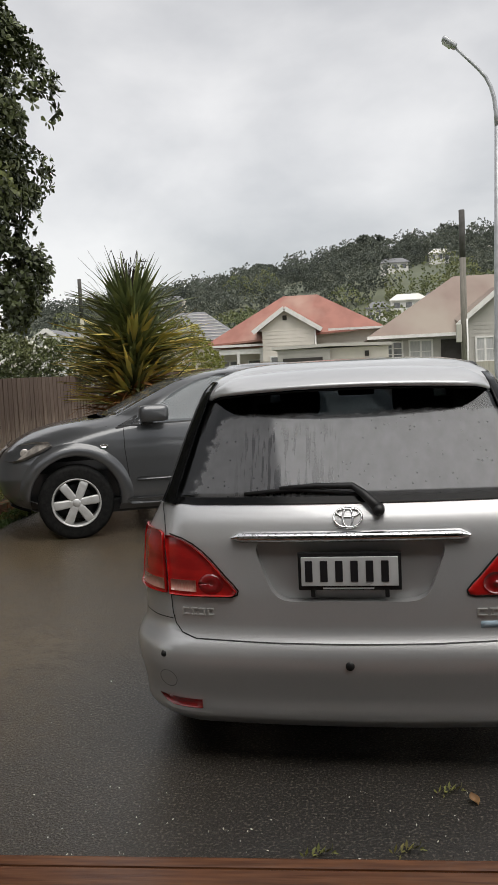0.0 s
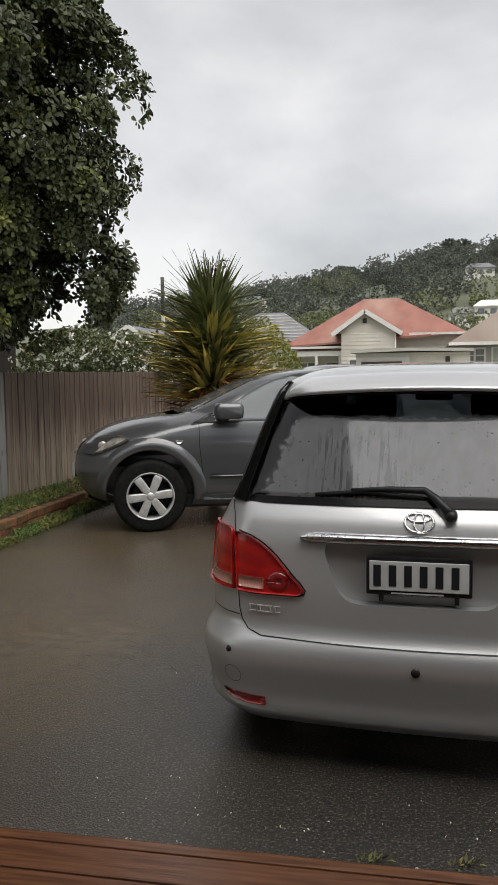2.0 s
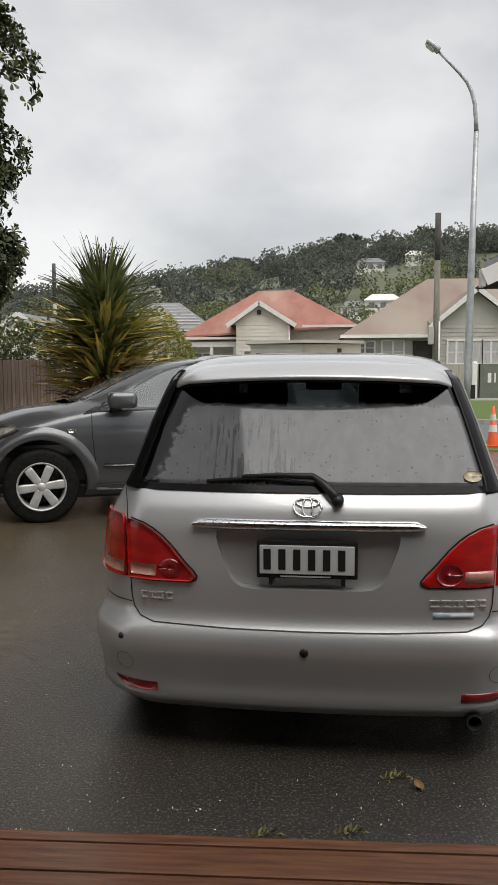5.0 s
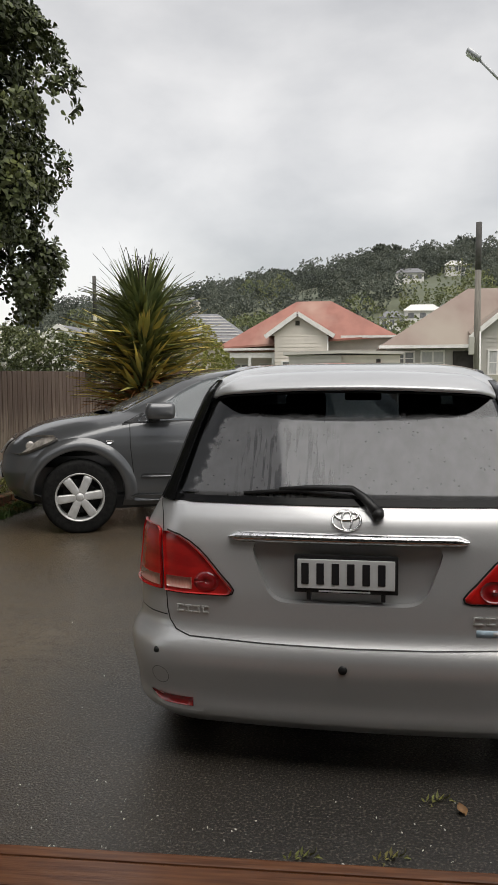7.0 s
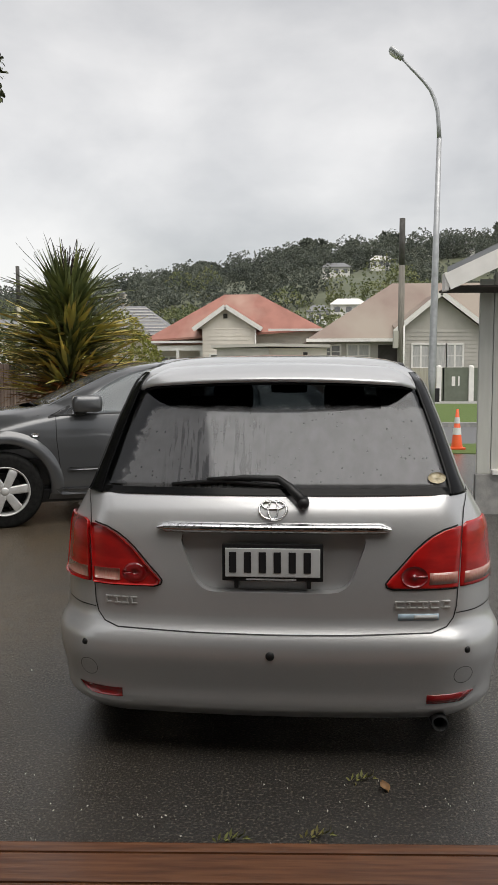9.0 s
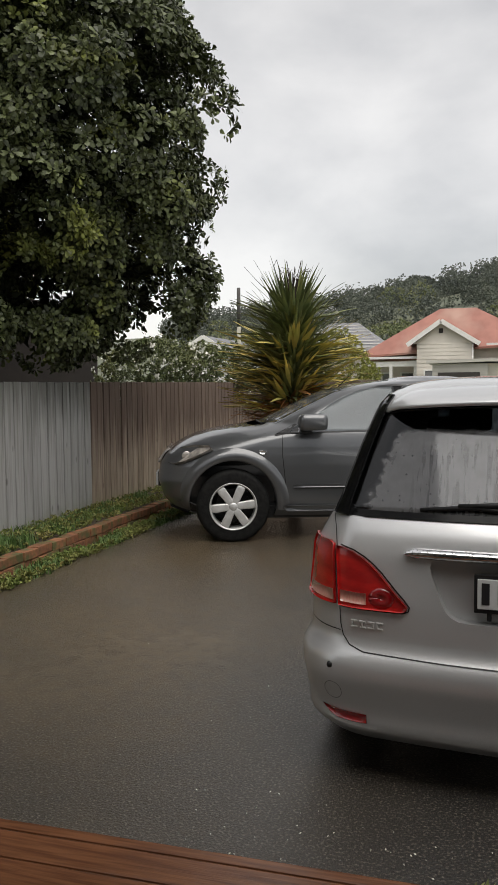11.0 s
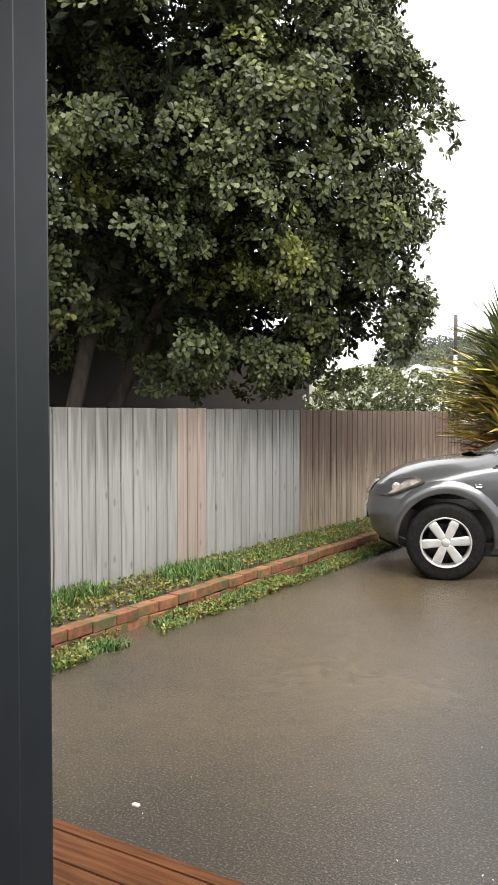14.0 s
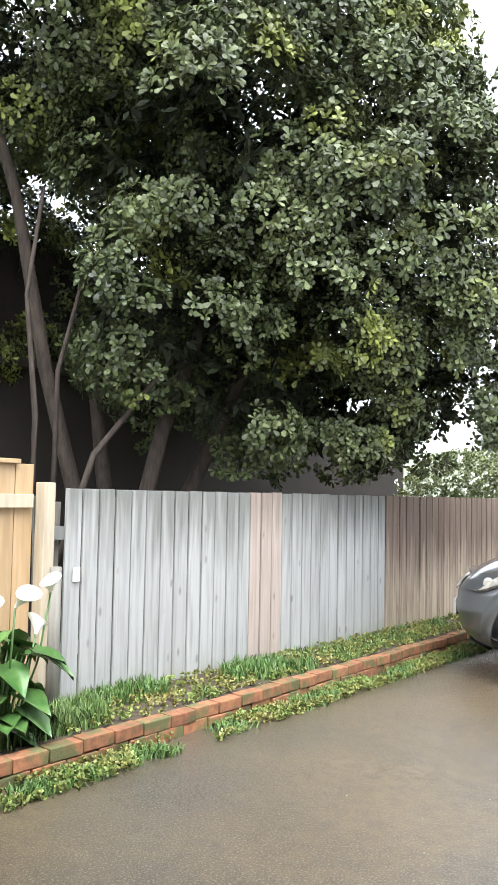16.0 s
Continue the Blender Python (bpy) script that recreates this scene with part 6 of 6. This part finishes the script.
part("barge_board", beam((8.1, 41.56, 5.26), (10.6, 41.56, 3.36), 0.06, 0.24, M_trim), gh, "white barge board")
part("gutter", beam((1.3, 41.9, 2.93), (6.2, 41.9, 2.93), 0.14, 0.16, M_trim), gh)
# porch shade as a dark panel on the flat front wall
part("porch", box_mesh(5.05, 6.15, 42.5, 42.58, -0.1, 2.7, M_opening_shade), gh, "flat dark panel for the shaded porch")
window(gh, 2.15, 3.05, 1.75, 2.65, 42.55, 2, False, 2)
window(gh, 3.5, 4.55, 1.6, 2.68, 42.55, 2, True, 1)
window(gh, 6.75, 7.55, 1.55, 2.66, 41.95, 2, True, 1)
window(gh, 7.65, 8.40, 1.55, 2.66, 41.95, 1, True)
window(gh, 8.5, 9.25, 1.55, 2.66, 41.95, 2, True, 1)

# house with grey tiled roof, and a white gabled house
tiled = empty("grey_tiled_house", pose(0, 0, 0), "house with a grey tiled hip roof beyond the palm", "house")
part("house_wall", box_mesh(-15, -8.5, 58, 66, -0.1, 3.9, M_cream), tiled)
roof = part("roof", slab_between([(-15.6, 57.4, 3.9), (-7.4, 57.4, 3.9), (-10.4, 62, 6.25), (-12.4, 62, 6.25)], 0.12, M_grey_roof), tiled)
part("roof_plane", slab_between([(-7.4, 57.4, 3.9), (-7.4, 66.6, 3.9), (-10.4, 62, 6.25)], 0.12, M_grey_roof), roof)
for k in range(9):
    t = k / 9
    part("tile_course", beam((-15.6 + 3.2 * t, 57.36 + 4.6 * t, 3.93 + 2.35 * t), (-7.4 - 3.0 * t, 57.36 + 4.6 * t, 3.93 + 2.35 * t), 0.06, 0.06, M_trim), roof)
white = empty("white_gabled_house", pose(-15.0, 40, 0), "small white gabled house seen past the tree", "house")
part("front_wall", weatherboards(-2.0, 2.4, -0.1, 2.6, 0, 0.2, M_trim), white)
part("gable", gable(-2.1, 2.5, 2.6, 0.2, 4.0, 0, M_trim), white)
part("roof", slab_between([(-2.5, -0.3, 2.45), (0.2, -0.3, 4.15), (0.2, 7, 4.15), (-2.5, 7, 2.45)], 0.12, M_grey_roof), white)
part("roof_plane", slab_between([(0.2, -0.3, 4.15), (2.9, -0.3, 2.45), (2.9, 7, 2.45), (0.2, 7, 4.15)], 0.12, M_grey_roof), white)
part("barge_board", beam((-2.5, -0.34, 2.4), (0.2, -0.34, 4.1), 0.05, 0.2, M_trim), white)
part("barge_board", beam((0.2, -0.34, 4.1), (2.9, -0.34, 2.4), 0.05, 0.2, M_trim), white)

# street front: fence, gate, posts, bin
sf = empty("olive_street_fence", pose(0, 0, 0), "olive-green board fence across the street", "fence", kind="structure")
for k in range(60):
    x = 4.4 + k * 0.155
    if 7.05 < x < 8.32:
        continue
    part("fence_board", box_mesh(x, x + 0.15, 36.0, 36.04, 0.02, 1.5, M_pale_fence if x < 7 else M_olive), sf)
gate = empty("street_gate", pose(0, 0, 0), "olive sheet gate with white number bars", "gate")
part("gate_panel", box_mesh(7.12, 8.28, 36.0, 36.04, 0.02, 1.52, M_olive, 0.01), gate)
part("number_bar", box_mesh(7.52, 7.67, 35.985, 35.998, 0.70, 1.12, M_trim), gate, "white bar")
part("number_bar", box_mesh(7.80, 7.86, 35.985, 35.998, 0.70, 1.12, M_trim), gate, "white bar")
for x in (6.95, 8.36):
    ob = tagged(part("gate_post", box(x - 0.11, x + 0.11, 35.9, 36.12, 0.0, 1.50, 0.02), material=M_trim), "white square gate post with a rounded cap", "gate post", "gate posts")
    part("cap", lathe([(0.12, 1.50), (0.12, 1.53), (0.09, 1.60), (0.0, 1.63)], 16), ob, "", M_trim).location = (x, 36.01, 0)
slab("footpath", -140, 160, 33.0, 36.0, -0.3, 0.03, M_concrete, "pale concrete footpath across the street", "footpath")
bin_ = part("street_bin", box(6.55, 6.85, 35.2, 35.5, 0.03, 0.62, 0.02), material=M_plastic)
tagged(bin_, "small black bin beside the white post", "bin")

# street lamp
lamp = empty("street_lamp", pose(4.2, 22.6, 0.06), "tall grey steel street lamp with a curved arm", "street lamp")
part("pole", tube([(0, 0, 0), (0, 0, 1.2), (0.03, 0, 4), (0.08, 0, 7.6)], [0.12, 0.11, 0.09, 0.065], 14), lamp, "", M_steel)
part("arm", tube([(0.08, 0, 7.6), (0.06, 0, 7.95), (0.02, 0, 8.33), (-0.06, 0, 8.62), (-0.18, 0, 8.87), (-0.35, 0, 9.08), (-0.60, 0, 9.34), (-0.96, 0, 9.70)], [0.062, 0.056, 0.052, 0.049, 0.046, 0.043, 0.04, 0.034], 10), lamp, "", M_steel)
hd = part("lamp_head", smooth_bm(box(-0.22, 0.22, -0.13, 0.13, -0.06, 0.07, 0.05)), lamp, "grey lantern", M_steel)
hd.matrix_basis = pose(-1.10, 0, 9.82, 0, 38, 0)
part("lens", smooth_bm(box(-0.16, 0.10, -0.1, 0.1, -0.1, -0.05, 0.03)), hd, "pale lens", M_reflect)
# poles
pole = empty("timber_pole", pose(4.85, 33.1, 0), "weathered timber utility pole with a tarred top", "utility pole")
part("shaft", tube([(0, 0, 0), (0, 0, 5.6)], [0.135, 0.12], 12), pole, "", M_pole)
part("top", tube([(0, 0, 5.6), (0, 0, 7.44)], [0.12, 0.115], 12), pole, "dark tarred top", M_pole_dark)
part("junction_box", box_mesh(-0.32, -0.12, -0.2, 0.05, 2.3, 3.0, M_grey_wall, 0.02), pole)
part("cable_pipe", tube([(0.1, -0.14, 0), (0.1, -0.14, 3.2)], [0.035, 0.035], 6), pole, "", M_trim)
thin = empty("thin_pole", pose(-8.82, 27.2, 0), "thin pole, dark above and pale below", "pole")
part("shaft", tube([(0, 0, 0), (0, 0, 3.6)], [0.075, 0.07], 8), thin, "", M_pale_fence)
part("top", tube([(0, 0, 3.6), (0, 0, 4.95)], [0.07, 0.065], 8), thin, "", M_pole_dark)
# traffic cone
cone = empty("traffic_cone", pose(3.30, 15.1, 0.012), "orange traffic cone with two white bands", "traffic cone")
part("base", box_mesh(-0.14, 0.14, -0.14, 0.14, 0, 0.035, M_orange, 0.01), cone)
part("body", lathe([(0.105, 0.03), (0.022, 0.74), (0.0, 0.74)], 20), cone, "", M_orange)
part("band", lathe([(0.080, 0.27), (0.064, 0.40)], 20), cone, "white reflective band", M_reflect)
part("band", lathe([(0.056, 0.48), (0.043, 0.59)], 20), cone, "white reflective band", M_reflect)

# shed beside the drive
shed = empty("garden_shed", pose(0, 0, 0), "pale grey board shed with an overhanging iron roof", "shed")
for k in range(14):
    part("board", box_mesh(2.08 + 0.146 * k, 2.08 + 0.146 * k + 0.140, 8.46, 8.5, 0.42, 3.0 if k > 5 else 2.42 + 0.07 * k, M_shed, 0.006), shed)
part("body", slab_between([(2.1, 8.5, 2.36), (4.1, 8.5, 2.36), (4.1, 11.5, 2.36), (3.0, 11.5, 2.36)], 2.36, M_shed), shed)
part("base_wall", box_mesh(2.06, 4.12, 8.42, 8.5, -0.02, 0.42, M_concrete, 0.01), shed, "cracked concrete base")
part("ledge", box_mesh(2.22, 4.12, 8.36, 8.5, 0.42, 0.47, M_trim, 0.008), shed)
part("roof", slab_between([(1.62, 7.85, 2.47), (4.2, 7.85, 3.66), (4.2, 12, 3.66), (2.9, 12, 3.06)], 0.05, M_shed_roof), shed)
part("barge_board", beam((1.62, 7.84, 2.33), (4.2, 7.84, 3.52), 0.03, 0.16, M_trim), shed, "weathered pale barge board")
part("fascia", box_mesh(1.60, 1.64, 7.85, 8.0, 2.25, 2.42, M_trim, 0.004), shed)
# soffit reuses the darkened brown for the shade below the overhang
part("soffit", slab_between([(1.66, 7.88, 2.30), (2.6, 7.88, 2.30), (2.6, 8.46, 2.30), (1.66, 8.46, 2.30)], 0.02, M_shade_brown), shed)

# neighbour's dark building behind the tree, new timber panel at the fence's end
nb = empty("neighbour_building", pose(0, 0, 0), "dark brown clad building with the tree's shade in its colour", "building")
part("wall", box_mesh(-12.0, -7.9, 2.0, 14.9, -0.05, 2.95, M_shade_brown), nb)
# made-up upper storey: a dark backing that shuts out sky behind the crown
part("upper_wall", box_mesh(-12.0, -8.3, 2.0, 11.5, 3.06, 4.6, M_shade_brown), nb)
part("roof", slab_between([(-12.2, 1.8, 3.05), (-7.7, 1.8, 3.05), (-7.7, 15.1, 3.05), (-12.2, 15.6, 3.05)], 0.1, M_shade_brown), nb)
pan = empty("timber_panel_fence", pose(0, 0, 0), "new tan timber fence panel with a pale post", "fence", kind="structure")
part("post", box_mesh(-4.72, -4.62, 3.975, 4.065, 0.0, 1.64, M_post, 0.006), pan, "pale square post")
for k in range(9):
    ob = part("panel_board", box_mesh(-4.76, -4.735, 3.965 - 0.145 * k - 0.14, 3.965 - 0.145 * k, 0.08, 1.76, M_new_timber, 0.004), pan)
part("rail", box_mesh(-4.735, -4.69, 2.5, 3.94, 1.47, 1.56, M_post, 0.004), pan)
part("cap_rail", box_mesh(-4.80, -4.70, 2.5, 3.84, 1.76, 1.79, M_new_timber, 0.004), pan)
part("short_post", tube([(-4.6, 4.07, 0.0), (-4.6, 4.07, 1.08)], [0.045, 0.04], 8), pan, "", M_pole)
for k, (y, top, tilt) in enumerate(((4.12, 1.50, 1.5), (4.19, 1.46, -1))):
    ob = part("loose_board", box_mesh(-0.012, 0.012, -0.045, 0.045, 0, top, M_pole, 0.004), pan, "dark weathered board")
    ob.matrix_basis = pose(-4.80, y - 0.02, 0.05, tilt, 0, 0)
tag = part("fence_tag", box(FX + 0.012, FX + 0.020, 4.28, 4.34, 0.96, 1.06, 0.002), material=M_trim)
tagged(tag, "small white tag nailed to the fence", "tag")

# hill with woods and houses
V, F = [], []
nx, ny = 60, 24
for j in range(ny):
    for i in range(nx):
        x, y = -420 + 840 * i / (nx - 1), 110 + 260 * j / (ny - 1)
        t = min(1.0, max(0.0, (y - 115) / 190))
        h = 25.5 + 14 / (1 + math.exp(-(x + 18) / 22)) + 4 / (1 + math.exp(-(x - 60) / 20)) - 6 / (1 + math.exp((x + 85) / 20))
        V.append((x, y, -0.3 + h * (t * t * (3 - 2 * t)) + 1.2 * noise.noise(Vector((x * 0.03, y * 0.03, 1)))))
for j in range(ny - 1):
    for i in range(nx - 1):
        k = j * nx + i
        F.append((k, k + 1, k + nx + 1, k + nx))
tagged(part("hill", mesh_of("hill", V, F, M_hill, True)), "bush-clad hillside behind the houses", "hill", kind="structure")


def hill_z(x, y):
    t = min(1.0, max(0.0, (y - 115) / 190))
    h = 25.5 + 14 / (1 + math.exp(-(x + 18) / 22)) + 4 / (1 + math.exp(-(x - 60) / 20)) - 6 / (1 + math.exp((x + 85) / 20))
    return -0.3 + h * (t * t * (3 - 2 * t))


g = random.Random(77)
sets = {"a": ([], []), "b": ([], [])}
for k in range(760):
    y = g.choice((g.uniform(125, 305), g.uniform(270, 308)))
    x = g.uniform(-0.42, 0.34) * y
    clear = False
    for hx, hy, hw in ((15, 190, 6), (8, 188, 4), (16, 243, 6), (-12, 180, 4)):
        clear |= abs(x - hx) < hw and -10 < y - hy < 3
    if clear:
        continue
    light = noise.noise(Vector((x * 0.025, y * 0.02, 5))) > 0.12 and y < 250
    r = g.uniform(2.2, 5.0) * (1.0 if y < 260 else 1.15)
    sets["b" if light else "a"][0].append((x, y, hill_z(x, y) + r * 0.75, r, r, r * g.uniform(0.7, 1.25)))
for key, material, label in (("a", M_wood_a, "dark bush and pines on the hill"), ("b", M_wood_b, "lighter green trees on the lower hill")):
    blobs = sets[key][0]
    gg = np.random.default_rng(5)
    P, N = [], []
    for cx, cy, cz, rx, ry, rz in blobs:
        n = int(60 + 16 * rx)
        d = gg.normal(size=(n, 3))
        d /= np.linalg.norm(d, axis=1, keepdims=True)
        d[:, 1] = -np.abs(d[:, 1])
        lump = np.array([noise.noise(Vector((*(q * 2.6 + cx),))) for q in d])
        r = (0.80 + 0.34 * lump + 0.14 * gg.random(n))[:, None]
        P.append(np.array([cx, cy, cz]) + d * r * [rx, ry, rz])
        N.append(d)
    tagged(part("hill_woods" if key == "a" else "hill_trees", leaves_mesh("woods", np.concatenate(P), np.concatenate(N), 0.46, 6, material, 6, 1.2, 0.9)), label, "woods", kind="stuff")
# tall pines on the skyline
for k, x in enumerate((-30, -26, 4, 9, 14, 26, 38, 42, 82)):
    y = 303
    z = hill_z(x, y)
    h = (9, 8, 9, 11, 10, 8, 10, 9, 12)[k]
    pine = empty("skyline_pine", pose(x, y, z), "dark spreading pine on the skyline", "tree", "skyline pines")
    part("trunk", tube([(0, 0, 0), (0.2, 0, h * 0.6), (0, 0, h)], [0.4, 0.3, 0.1], 6), pine, "", M_bark)
    P, N = crown_points([(g.uniform(-2, 2), 0, h * 0.85, 2.6, 2, 1.3), (g.uniform(-2.5, 2.5), 0, h * 0.65, 2.4, 2, 1.2), (0, 0, h, 1.8, 1.5, 1.2)], 1.6, k, 0.4)
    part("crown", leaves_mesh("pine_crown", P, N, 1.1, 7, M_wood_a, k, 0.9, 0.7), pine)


def hill_house(x, y, w, hgt, wall_m, roof_m, label):
    z = hill_z(x, y) - 0.5
    h = empty("hillside_house", pose(x, y, z), label, "house", "houses on the hill")
    part("wall", box_mesh(-w / 2, w / 2, 0, w * 0.6, 0, hgt + 1.5, wall_m), h)
    part("roof", slab_between([(-w / 2 - 0.5, -0.5, hgt + 1.5), (w / 2 + 0.5, -0.5, hgt + 1.5), (w / 2 - 1.5, w * 0.3, hgt + 3.0), (-w / 2 + 1.5, w * 0.3, hgt + 3.0)], 0.2, roof_m), h)
    for k in range(3):
        a = -w / 2 + w * (k + 0.25) / 3
        part("window", box_mesh(a, a + w / 6, -0.08, 0.0, hgt - 0.3, hgt + 0.9, M_pane), h)


for x, y, w, hgt, m, r in ((15.5, 190, 8, 2.6, M_trim, M_trim), (21.5, 192, 5.5, 2.0, M_trim, M_grey_roof), (8.5, 188, 5.5, 1.8, M_trim, M_grey_roof), (16, 243, 8, 2.4, M_trim, M_grey_roof), (30, 250, 6, 2.4, M_trim, M_trim),
                           (-13, 180, 7, 2.5, M_trim, M_grey_roof), (-62, 230, 8, 3, M_trim, M_grey_roof), (-50, 240, 7, 3, M_cream, M_grey_roof), (52, 300, 9, 4, M_trim, M_grey_roof), (64, 298, 10, 4, M_cream, M_grey_roof),
                           (72, 300, 8, 4, M_trim, M_grey_roof), (60, 275, 8, 3, M_trim, M_grey_roof), (46, 303, 8, 4, M_cream, M_grey_roof)):
    hill_house(x, y, w, hgt, m, r, "pale house among trees on the hillside")
